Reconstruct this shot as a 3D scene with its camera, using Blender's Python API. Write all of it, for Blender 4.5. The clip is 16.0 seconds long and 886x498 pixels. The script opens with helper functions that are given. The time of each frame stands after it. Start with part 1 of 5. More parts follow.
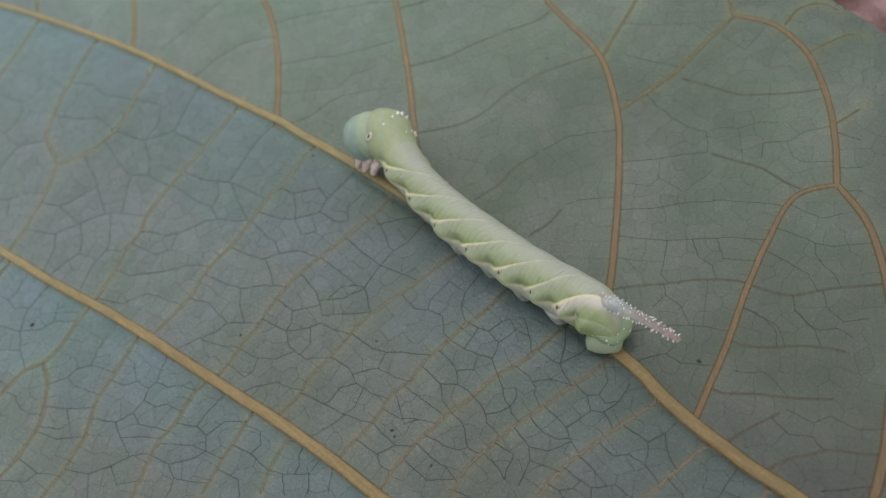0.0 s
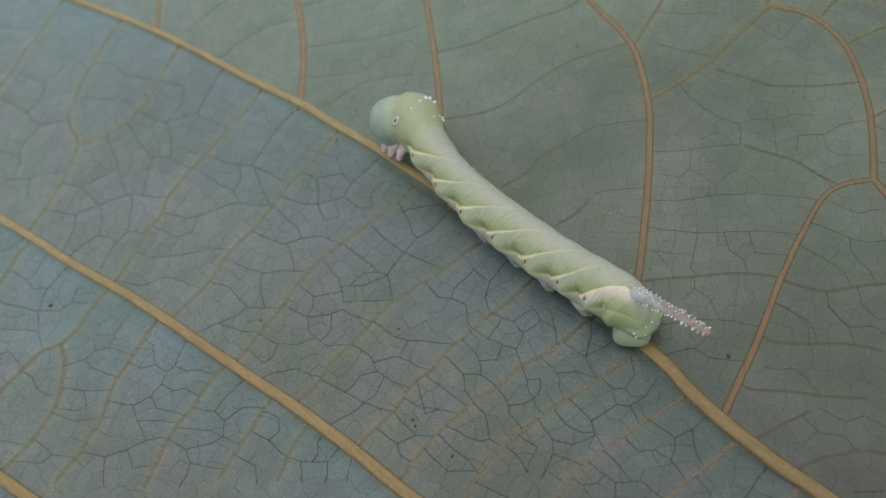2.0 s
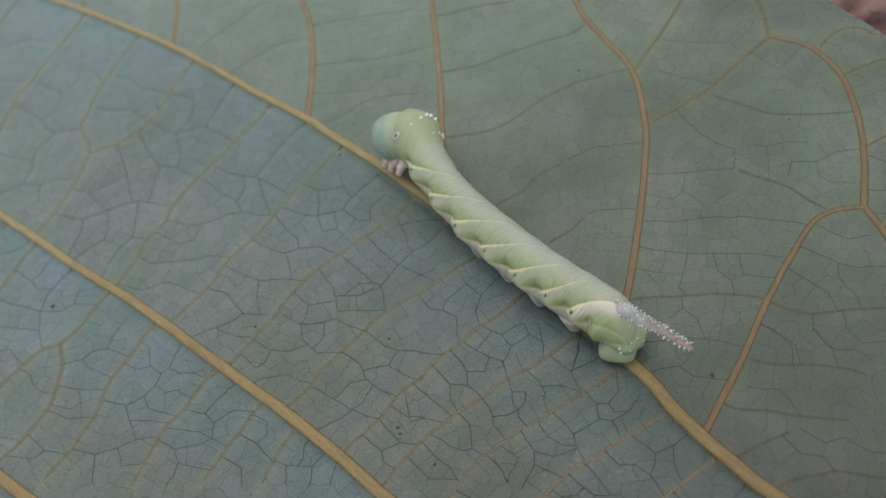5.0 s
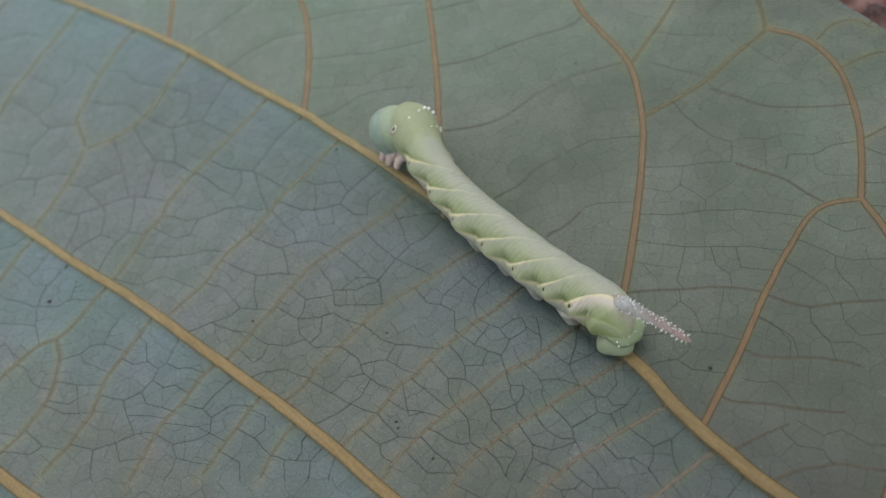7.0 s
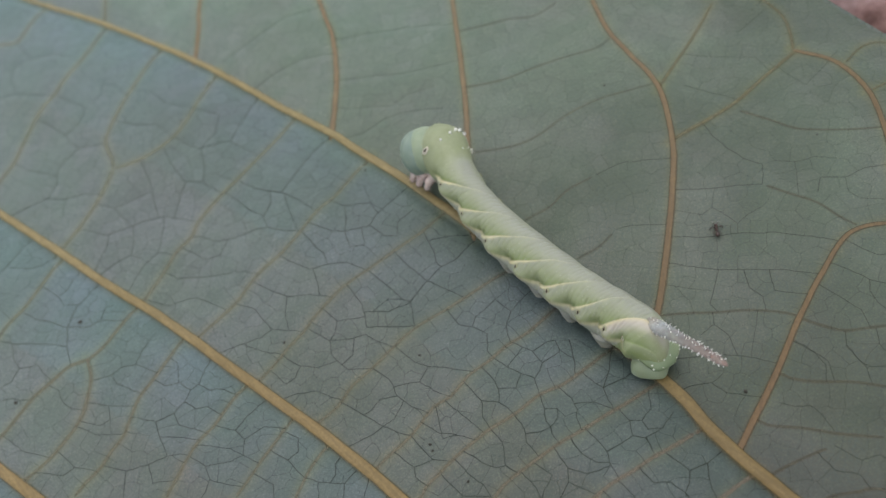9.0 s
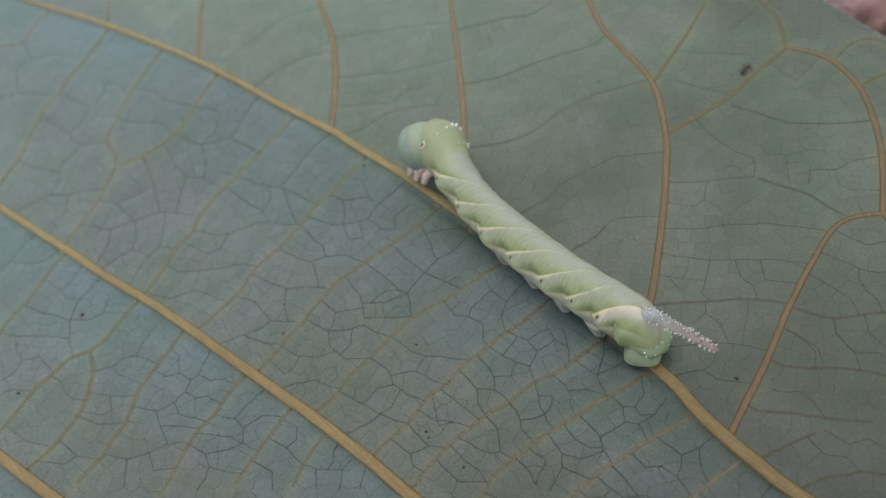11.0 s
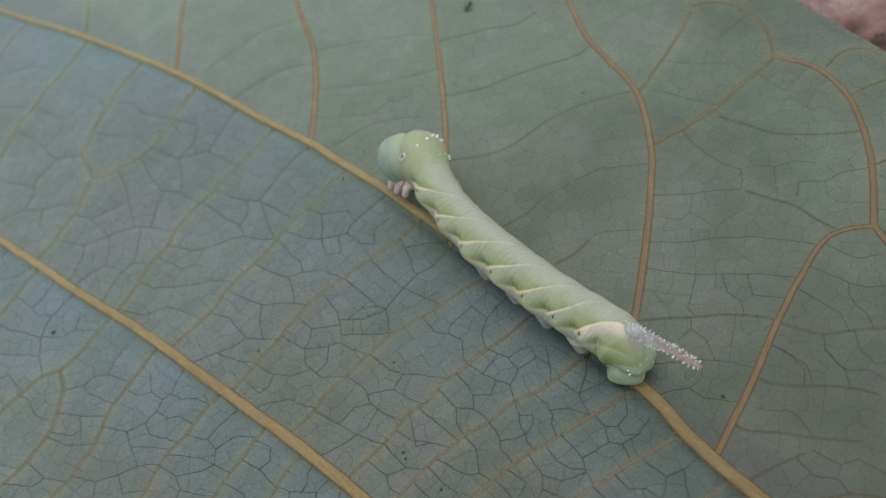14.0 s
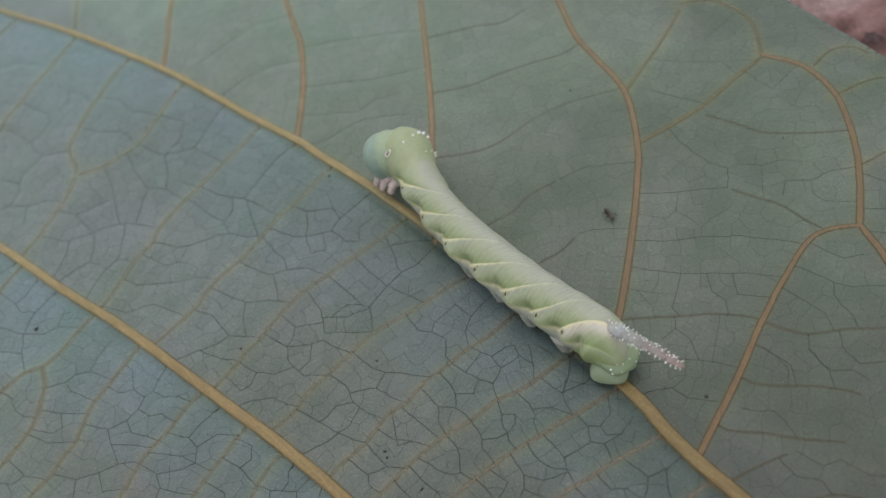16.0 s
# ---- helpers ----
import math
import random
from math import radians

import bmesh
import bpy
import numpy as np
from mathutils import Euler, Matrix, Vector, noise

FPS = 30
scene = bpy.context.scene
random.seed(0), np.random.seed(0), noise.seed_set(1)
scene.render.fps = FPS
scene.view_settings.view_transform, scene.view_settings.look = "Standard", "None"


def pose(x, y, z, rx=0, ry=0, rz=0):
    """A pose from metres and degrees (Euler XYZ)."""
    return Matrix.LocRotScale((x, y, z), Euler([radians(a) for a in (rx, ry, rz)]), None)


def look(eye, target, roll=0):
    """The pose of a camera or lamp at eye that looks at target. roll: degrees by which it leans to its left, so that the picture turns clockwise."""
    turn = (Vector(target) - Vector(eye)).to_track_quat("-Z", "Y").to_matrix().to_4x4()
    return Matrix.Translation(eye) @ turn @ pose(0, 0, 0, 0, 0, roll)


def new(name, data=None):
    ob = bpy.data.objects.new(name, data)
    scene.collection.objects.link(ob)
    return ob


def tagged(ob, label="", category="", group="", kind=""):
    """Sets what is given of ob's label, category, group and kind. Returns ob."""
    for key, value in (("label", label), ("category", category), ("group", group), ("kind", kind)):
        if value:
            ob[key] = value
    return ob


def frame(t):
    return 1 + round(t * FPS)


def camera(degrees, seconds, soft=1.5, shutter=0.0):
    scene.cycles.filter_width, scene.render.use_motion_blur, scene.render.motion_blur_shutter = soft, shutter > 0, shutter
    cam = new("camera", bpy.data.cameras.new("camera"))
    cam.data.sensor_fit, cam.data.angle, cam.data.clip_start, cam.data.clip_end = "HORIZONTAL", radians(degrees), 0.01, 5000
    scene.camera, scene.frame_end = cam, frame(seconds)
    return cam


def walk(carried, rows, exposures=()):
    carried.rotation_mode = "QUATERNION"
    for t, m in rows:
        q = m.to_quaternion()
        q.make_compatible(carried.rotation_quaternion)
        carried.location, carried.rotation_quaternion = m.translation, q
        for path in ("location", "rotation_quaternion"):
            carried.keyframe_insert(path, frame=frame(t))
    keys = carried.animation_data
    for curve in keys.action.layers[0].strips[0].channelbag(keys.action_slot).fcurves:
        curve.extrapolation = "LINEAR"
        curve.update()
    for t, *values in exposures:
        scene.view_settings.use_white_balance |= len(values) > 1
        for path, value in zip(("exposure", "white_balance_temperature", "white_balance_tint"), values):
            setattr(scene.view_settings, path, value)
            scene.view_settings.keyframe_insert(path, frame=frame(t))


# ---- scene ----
import collections

# Units: the plan is written in millimetres and scaled by MM.
MM = 0.001

# ---- camera ----
cam = camera(45.9, 16.0, soft=1.5)
cam.data.dof.use_dof = True
cam.data.dof.focus_distance, cam.data.dof.aperture_fstop = 0.128, 26.0
PATH = [
    (0.0, (-0.0, -0.0855, 0.11337), (-0.0, 0.00482, -0.00639), -25.57),
    (0.5, (0.00017, -0.08514, 0.11304), (0.00057, 0.00649, -0.00572), -25.03),
    (1.0, (-0.00056, -0.08482, 0.11235), (-0.00228, 0.00599, -0.00702), -25.71),
    (1.5, (-0.0008, -0.08476, 0.11119), (-0.00251, 0.00601, -0.00821), -25.34),
    (2.0, (-0.00155, -0.08437, 0.1113), (-0.00381, 0.00618, -0.00827), -25.47),
    (2.5, (-0.00197, -0.08541, 0.11062), (-0.00463, 0.00491, -0.00911), -25.07),
    (3.0, (0.00022, -0.08818, 0.10755), (-0.00243, 0.00384, -0.01088), -24.04),
    (3.5, (0.00162, -0.08977, 0.10696), (-0.00149, 0.0036, -0.0104), -23.71),
    (4.0, (0.0013, -0.08977, 0.10764), (-0.0015, 0.00438, -0.0091), -23.64),
    (4.5, (0.00086, -0.08977, 0.10789), (-0.00197, 0.00507, -0.00829), -23.53),
    (5.0, (0.0006, -0.08941, 0.10968), (-0.0024, 0.00643, -0.00567), -23.66),
    (5.2, (0.00174, -0.08916, 0.10865), (-0.00273, 0.00616, -0.00709), -24.34),
    (7.3, (-0.00038, -0.08925, 0.10969), (-0.00307, 0.00574, -0.00637), -23.73),
    (7.5, (-0.00095, -0.08918, 0.1095), (-0.00402, 0.00572, -0.00662), -23.81),
    (8.0, (-0.00113, -0.08824, 0.11122), (-0.00461, 0.00795, -0.00383), -24.20),
    (8.5, (-0.00203, -0.08799, 0.11116), (-0.00496, 0.00821, -0.00389), -23.58),
    (9.0, (-0.00221, -0.08749, 0.11177), (-0.00517, 0.00889, -0.00314), -23.80),
    (9.2, (-0.0024, -0.08751, 0.11173), (-0.00617, 0.00855, -0.00342), -24.28),
    (11.3, (-0.00259, -0.09125, 0.11159), (-0.00486, 0.00649, -0.00217), -23.38),
    (11.5, (-0.00318, -0.09084, 0.11068), (-0.00561, 0.00578, -0.00403), -23.42),
    (12.0, (-0.00274, -0.08984, 0.11065), (-0.00535, 0.00808, -0.00295), -23.46),
    (12.5, (-0.00287, -0.09017, 0.10942), (-0.00601, 0.00668, -0.00509), -23.65),
    (13.0, (-0.00176, -0.08964, 0.10959), (-0.00473, 0.00905, -0.00333), -23.84),
    (13.5, (-0.00131, -0.0897, 0.10778), (-0.00311, 0.00786, -0.00615), -23.18),
    (14.0, (-0.00042, -0.08936, 0.10785), (-0.00178, 0.0099, -0.00459), -23.14),
    (14.5, (-0.00032, -0.08981, 0.10707), (-0.00123, 0.00871, -0.00603), -22.82),
    (15.0, (0.00069, -0.08961, 0.10738), (-0.00032, 0.01008, -0.00469), -22.96),
    (15.5, (0.00135, -0.09001, 0.10678), (0.00011, 0.00997, -0.00503), -22.82),
    (16.0, (0.00125, -0.08952, 0.10645), (3e-05, 0.00974, -0.006), -22.82),
]
walk(cam, [(t, look(eye, target, roll)) for t, eye, target, roll in PATH])

# ---- world, sun, exposure ----
SUN_AZ, SUN_EL = 62.0, 83.0      # degrees from +x towards +y, and above the horizon
world = bpy.data.worlds.new("overcast_sky")
scene.world = world
world.use_nodes = True
wn, wl = world.node_tree.nodes, world.node_tree.links
sky = wn.new("ShaderNodeTexSky")
sky.sky_type, sky.sun_disc = "NISHITA", False
sky.sun_elevation, sky.sun_rotation = radians(SUN_EL), radians(90 - SUN_AZ)
sky.air_density, sky.dust_density = 1.0, 2.0
haze = wn.new("ShaderNodeHueSaturation")      # thin cloud greys the blue
haze.inputs["Saturation"].default_value = 0.38
wl.new(sky.outputs["Color"], haze.inputs["Color"])
wl.new(haze.outputs["Color"], wn["Background"].inputs["Color"])
wn["Background"].inputs["Strength"].default_value = 0.252
sun = new("sun", bpy.data.lights.new("sun", "SUN"))
sun.data.energy, sun.data.angle, sun.data.color = 0.36, radians(75), (1.0, 0.96, 0.90)
sun.matrix_world = look((math.cos(radians(SUN_AZ)), math.sin(radians(SUN_AZ)), math.tan(radians(SUN_EL))), (0, 0, 0))
scene.view_settings.exposure = 0.0


# ---- materials ----
class Nodes:
    """A small wrapper for building node materials."""

    def __init__(self, name, rough=0.5, spec=0.4):
        self.m = bpy.data.materials.new(name)
        self.m.use_nodes = True
        self.t = self.m.node_tree
        self.b = self.t.nodes["Principled BSDF"]
        self.b.inputs["Roughness"].default_value = rough
        self.b.inputs["Specular IOR Level"].default_value = spec

    def node(self, kind, **values):
        n = self.t.nodes.new("ShaderNode" + kind)
        for key, v in values.items():
            n.inputs[key.replace("_", " ")].default_value = v
        return n

    def link(self, a, b):
        self.t.links.new(a, b)

    def coords(self, x=1.0, y=1.0, z=1.0):
        c = self.node("TexCoord")
        m = self.node("Mapping")
        m.inputs["Scale"].default_value = (x, y, z)
        self.link(c.outputs["Object"], m.inputs["Vector"])
        return m.outputs["Vector"]

    def noise(self, vec, scale, detail=3.0, rough=0.55):
        n = self.node("TexNoise", Scale=scale, Detail=detail, Roughness=rough)
        self.link(vec, n.inputs["Vector"])
        return n.outputs["Fac"]

    def ramp(self, fac, stops):
        r = self.node("ValToRGB")
        e = r.color_ramp.elements
        while len(e) < len(stops):
            e.new(0.5)
        for el, (pos, col) in zip(e, stops):
            el.position = pos
            el.color = (*col, 1.0) if len(col) == 3 else col
        self.link(fac, r.inputs["Fac"])
        return r.outputs["Color"]

    def mix(self, fac, a, b, blend="MIX"):
        n = self.t.nodes.new("ShaderNodeMix")
        n.data_type, n.blend_type = "RGBA", blend
        for sock, v in ((n.inputs[0], fac), (n.inputs[6], a), (n.inputs[7], b)):
            if isinstance(v, bpy.types.NodeSocket):
                self.link(v, sock)
            elif isinstance(v, (int, float)):
                sock.default_value = v
            else:
                sock.default_value = (*v, 1.0)
        return n.outputs[2]

    def maths(self, op, a, b=0.0, c=0.0):
        n = self.t.nodes.new("ShaderNodeMath")
        n.operation = op
        for i, v in enumerate((a, b, c)):
            if isinstance(v, bpy.types.NodeSocket):
                self.link(v, n.inputs[i])
            else:
                n.inputs[i].default_value = v
        return n.outputs[0]

    def bump(self, height, strength, distance, after=None):
        n = self.node("Bump", Strength=strength, Distance=distance)
        self.link(height, n.inputs["Height"])
        if after is not None:
            self.link(after, n.inputs["Normal"])
        return n.outputs["Normal"]

    def done(self, colour=None, normal=None, rough=None):
        if colour is not None:
            self.link(colour, self.b.inputs["Base Color"])
        if normal is not None:
            self.link(normal, self.b.inputs["Normal"])
        if rough is not None:
            self.link(rough, self.b.inputs["Roughness"])
        return self.m


def blade_material():
    n = Nodes("leaf_blade", 0.48, 0.34)
    v = n.coords()
    broad = n.noise(v, 28, 3, 0.55)
    patch = n.noise(v, 140, 4, 0.6)
    grain = n.noise(v, 5200, 3, 0.6)
    # light falloff painted in: paler towards the leaf's far lobe, darker by the stalk
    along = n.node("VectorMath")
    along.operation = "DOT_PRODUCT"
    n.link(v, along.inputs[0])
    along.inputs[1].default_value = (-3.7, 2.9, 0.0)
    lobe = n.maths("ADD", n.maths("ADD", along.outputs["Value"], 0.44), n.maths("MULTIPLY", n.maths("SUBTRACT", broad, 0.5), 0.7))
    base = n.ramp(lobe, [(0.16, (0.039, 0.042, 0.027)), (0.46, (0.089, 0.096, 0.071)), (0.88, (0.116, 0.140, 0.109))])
    base = n.mix(n.ramp(patch, [(0.42, (0, 0, 0)), (0.62, (0.4, 0.4, 0.4))]), base, (1.22, 1.22, 1.25), "MULTIPLY")
    base = n.mix(n.ramp(grain, [(0.40, (0.6, 0.6, 0.6)), (0.56, (0, 0, 0))]), base, (0.70, 0.78, 0.84), "MULTIPLY")
    # greener and lighter beyond the midrib
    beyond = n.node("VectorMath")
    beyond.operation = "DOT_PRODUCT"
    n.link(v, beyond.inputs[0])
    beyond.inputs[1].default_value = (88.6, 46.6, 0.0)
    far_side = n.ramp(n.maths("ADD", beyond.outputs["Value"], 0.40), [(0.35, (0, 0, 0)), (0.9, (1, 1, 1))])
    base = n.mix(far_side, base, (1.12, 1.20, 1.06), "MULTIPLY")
    # lighter still to the upper right, evening out the falloff painted above
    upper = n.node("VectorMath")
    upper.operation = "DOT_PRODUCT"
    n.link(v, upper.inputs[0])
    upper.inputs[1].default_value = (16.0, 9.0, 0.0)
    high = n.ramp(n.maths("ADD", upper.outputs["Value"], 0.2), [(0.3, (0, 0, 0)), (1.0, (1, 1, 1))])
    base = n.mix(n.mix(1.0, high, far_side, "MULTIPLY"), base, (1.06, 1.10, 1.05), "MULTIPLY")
    # violet-grey bloom in clouds, and bright papillae
    cloud = n.ramp(n.noise(v, 52, 4, 0.6), [(0.44, (0, 0, 0)), (0.62, (0.7, 0.7, 0.7))])
    base = n.mix(cloud, base, (1.15, 1.00, 1.16), "MULTIPLY")
    base = n.mix(n.ramp(n.noise(v, 5600, 3, 0.6), [(0.50, (0, 0, 0)), (0.70, (0.85, 0.85, 0.85))]), base, (1.80, 1.74, 1.68), "MULTIPLY")
    # brownish flush along the ribs, over blue sky sheen painted beside the main veins
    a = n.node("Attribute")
    a.attribute_name = "flush_sheen"
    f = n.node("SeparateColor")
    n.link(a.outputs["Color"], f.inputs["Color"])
    sky_sheen = n.maths("MULTIPLY", f.outputs[2], n.maths("ADD", n.maths("MULTIPLY", broad, 0.9), 0.5))
    base = n.mix(sky_sheen, base, (0.85, 1.06, 1.21), "MULTIPLY")
    uneven = n.maths("ADD", n.maths("MULTIPLY", patch, 0.7), 0.45)
    base = n.mix(n.maths("MULTIPLY", f.outputs[0], uneven), base, (1.32, 1.17, 0.92), "MULTIPLY")
    base = n.mix(n.maths("MULTIPLY", f.outputs[1], uneven), base, (1.30, 1.10, 0.72), "MULTIPLY")
    # each mesh of the net has a tone of its own
    c = n.node("Attribute")
    c.attribute_name = "cell"
    base = n.mix(1.0, base, n.ramp(c.outputs["Fac"], [(0.0, (0.90, 0.93, 0.92)), (0.5, (1.0, 1.0, 1.0)), (1.0, (1.08, 1.06, 1.10))]), "MULTIPLY")
    # finest net of areoles
    warp = n.node("TexNoise", Scale=700.0, Detail=2.0)
    n.link(v, warp.inputs["Vector"])
    mix = n.node("VectorMath")
    mix.operation = "MULTIPLY_ADD"
    n.link(warp.outputs["Color"], mix.inputs[0])
    mix.inputs[1].default_value = (0.0009, 0.0009, 0.0)
    n.link(v, mix.inputs[2])
    cells = n.node("TexVoronoi", Scale=1150.0)
    cells.feature = "DISTANCE_TO_EDGE"
    cells.voronoi_dimensions = "2D"
    n.link(mix.outputs[0], cells.inputs["Vector"])
    net = n.ramp(cells.outputs["Distance"], [(0.0, (1, 1, 1)), (0.085, (0, 0, 0))])
    fade = n.ramp(n.noise(v, 90, 2), [(0.35, (0.1, 0.1, 0.1)), (0.65, (0.65, 0.65, 0.65))])
    netf = n.mix(1.0, net, fade, "MULTIPLY")
    base = n.mix(netf, base, (0.050, 0.072, 0.062))
    dome = n.ramp(cells.outputs["Distance"], [(0.0, (0, 0, 0)), (0.35, (1, 1, 1))])
    nrm = n.bump(dome, 0.28, 0.00012)
    nrm = n.bump(n.noise(v, 2600, 4), 0.40, 0.00010, nrm)
    nrm = n.bump(n.noise(v, 320, 3), 0.08, 0.0006, nrm)
    rough = n.ramp(patch, [(0.3, (0.46,) * 3), (0.7, (0.58,) * 3)])
    n.b.inputs["Sheen Weight"].default_value = 0.12
    n.b.inputs["Sheen Roughness"].default_value = 0.5
    n.b.inputs["Sheen Tint"].default_value = (0.8, 0.9, 1.0, 1.0)
    return n.done(base, nrm, rough)


def vein_material(name, light, dark, rough=0.5, spread=0.5, lie=0.0, soft=(0.0, 0.42, 1.0), old=None):
    """Fibrous rib; lie is the fibres' direction in the plan, in degrees; old its colour near the stalk, where that differs."""
    n = Nodes(name, rough, 0.35)
    c = n.node("TexCoord")
    m = n.node("Mapping")
    m.vector_type = "TEXTURE"
    m.inputs["Rotation"].default_value = (0, 0, radians(lie))
    m.inputs["Scale"].default_value = (9.0, 1.0, 1.0)
    n.link(c.outputs["Object"], m.inputs["Vector"])
    v = n.coords()
    broad = n.noise(v, 60, 3)
    fibre = n.noise(m.outputs["Vector"], 2600, 3, 0.6)
    grain = n.noise(v, 2400, 4, 0.65)
    base = n.mix(n.ramp(broad, [(0.3, (0, 0, 0)), (0.7, (1, 1, 1))]), light, dark)
    base = n.mix(n.ramp(fibre, [(0.34, (spread * 0.8,) * 3), (0.54, (0, 0, 0))]), base, tuple(c * 0.55 for c in dark))
    base = n.mix(n.ramp(fibre, [(0.52, (0, 0, 0)), (0.72, (0.3,) * 3)]), base, tuple(min(c * 1.35, 1.0) for c in light))
    base = n.mix(n.ramp(grain, [(0.35, (spread,) * 3), (0.6, (0, 0, 0))]), base, tuple(c * 0.6 for c in dark))
    # paler towards the leaf's far lobe, the blade's light falloff painted here too
    along = n.node("VectorMath")
    along.operation = "DOT_PRODUCT"
    n.link(v, along.inputs[0])
    along.inputs[1].default_value = (-3.7, 2.9, 0.0)
    base = n.mix(1.0, base, n.ramp(n.maths("ADD", along.outputs["Value"], 0.44), [(0.2, (0.68, 0.66, 0.57)), (0.5, (0.90, 0.89, 0.88)), (0.9, (1.0, 1.0, 1.0))]), "MULTIPLY")
    if old:
        base = n.mix(n.ramp(n.maths("ADD", along.outputs["Value"], 0.44), [(0.26, (0.9, 0.9, 0.9)), (0.52, (0, 0, 0))]), base, old)
    # browner near the stalk, yellower towards the tip
    upper = n.node("VectorMath")
    upper.operation = "DOT_PRODUCT"
    n.link(v, upper.inputs[0])
    upper.inputs[1].default_value = (9.2, 17.6, 0.0)
    base = n.mix(1.0, base, n.ramp(n.maths("ADD", upper.outputs["Value"], 0.4), [(0.0, (0.86, 0.78, 0.72)), (0.45, (0.92, 0.91, 0.90)), (1.0, (0.98, 1.0, 1.0))]), "MULTIPLY")
    base = n.mix(1.0, base, (1.06, 1.10, 1.10), "MULTIPLY")
    # thins out into the blade at its sides
    a = n.node("Attribute")
    a.attribute_name = "across"
    low, high, most = soft
    n.link(n.ramp(a.outputs["Fac"], [(low, (0, 0, 0)), (high, (most,) * 3)]), n.b.inputs["Alpha"])
    return n.done(base, n.bump(grain, 0.35, 0.00012, n.bump(fibre, 0.3, 0.00012)))


def net_material(name, pale=0.0):
    """Dark veinlets; pale blends them towards the blade."""
    n = Nodes(name, 0.55, 0.3)
    v = n.coords()
    # tone follows the light falloff painted on the blade, paler in the far lobe
    along = n.node("VectorMath")
    along.operation = "DOT_PRODUCT"
    n.link(v, along.inputs[0])
    along.inputs[1].default_value = (-3.7, 2.9, 0.0)
    lobe = n.maths("ADD", n.maths("ADD", along.outputs["Value"], 0.44), n.maths("MULTIPLY", n.maths("SUBTRACT", n.noise(v, 45, 3), 0.5), 0.9))
    base = n.ramp(lobe, [(0.16, (0.030, 0.036, 0.027)), (0.46, (0.036, 0.044, 0.034)), (0.85, (0.058, 0.072, 0.056))])
    # fainter beyond the midrib
    beyond = n.node("VectorMath")
    beyond.operation = "DOT_PRODUCT"
    n.link(v, beyond.inputs[0])
    beyond.inputs[1].default_value = (88.6, 46.6, 0.0)
    far_side = n.ramp(n.maths("ADD", beyond.outputs["Value"], 0.40), [(0.35, (0, 0, 0)), (0.9, (0.75, 0.75, 0.75))])
    base = n.mix(far_side, base, (0.072, 0.080, 0.056))
    n.link(n.maths("MULTIPLY", n.maths("MULTIPLY_ADD", far_side, -0.62 if pale < 0.5 else -0.3, 1.0), 1.0 - pale), n.b.inputs["Alpha"])
    return n.done(base)


def caterpillar_material():
    n = Nodes("caterpillar_skin", 0.42, 0.4)
    v = n.coords()
    a = n.node("Attribute")
    a.attribute_name = "pattern"
    s = n.node("SeparateColor")
    n.link(a.outputs["Color"], s.inputs["Color"])
    stripe, pale, green = s.outputs[0], s.outputs[1], s.outputs[2]
    mott = n.noise(v, 900, 4)
    base = n.mix(n.ramp(mott, [(0.35, (0, 0, 0)), (0.65, (1, 1, 1))]), (0.250, 0.278, 0.140), (0.285, 0.313, 0.170))
    base = n.mix(green, base, (0.190, 0.242, 0.080))
    base = n.mix(pale, base, (0.300, 0.308, 0.238))
    base = n.mix(n.maths("MULTIPLY", a.outputs["Alpha"], 0.8), base, (0.50, 0.44, 0.37))      # pinkish cream before the horn
    base = n.mix(stripe, base, (0.58, 0.51, 0.30))
    dots = n.node("TexVoronoi", Scale=1900.0)
    n.link(v, dots.inputs["Vector"])
    base = n.mix(n.ramp(dots.outputs["Distance"], [(0.0, (0.35,) * 3), (0.25, (0, 0, 0))]), base, (0.45, 0.46, 0.37))
    nrm = n.bump(n.noise(v, 1800, 3), 0.25, 0.0001)
    n.b.inputs["Subsurface Weight"].default_value = 0.15
    n.b.inputs["Subsurface Radius"].default_value = (1.0, 1.1, 0.5)
    n.b.inputs["Subsurface Scale"].default_value = 0.0012
    return n.done(base, nrm)


def skin(name, one, two, scale=900, rough=0.45, sub=0.3, bump=0.25):
    n = Nodes(name, rough, 0.4)
    v = n.coords()
    f = n.noise(v, scale, 4)
    base = n.mix(n.ramp(f, [(0.35, (0, 0, 0)), (0.65, (1, 1, 1))]), one, two)
    if sub:
        n.b.inputs["Subsurface Weight"].default_value = sub
        n.b.inputs["Subsurface Radius"].default_value = (1.0, 0.9, 0.6)
        n.b.inputs["Subsurface Scale"].default_value = 0.0008
    return n.done(base, n.bump(n.noise(v, scale * 2, 3), bump, 0.0001))


def plate_material():
    n = Nodes("tail_plate_skin", 0.42, 0.4)
    v = n.coords()
    x = n.node("SeparateXYZ")
    n.link(v, x.inputs["Vector"])
    back = n.maths("MULTIPLY_ADD", x.outputs["Y"], -300.0, -6.55)
    base = n.ramp(back, [(0.0, (0.310, 0.320, 0.180)), (0.5, (0.270, 0.305, 0.172)), (1.0, (0.228, 0.280, 0.160))])
    base = n.mix(n.ramp(n.noise(v, 900, 4), [(0.4, (0.25,) * 3), (0.65, (0, 0, 0))]), base, (0.17, 0.23, 0.10))
    n.b.inputs["Subsurface Weight"].default_value = 0.3
    n.b.inputs["Subsurface Radius"].default_value = (1.0, 0.9, 0.6)
    n.b.inputs["Subsurface Scale"].default_value = 0.0008
    return n.done(base, n.bump(n.noise(v, 1500, 3), 0.3, 0.0001))


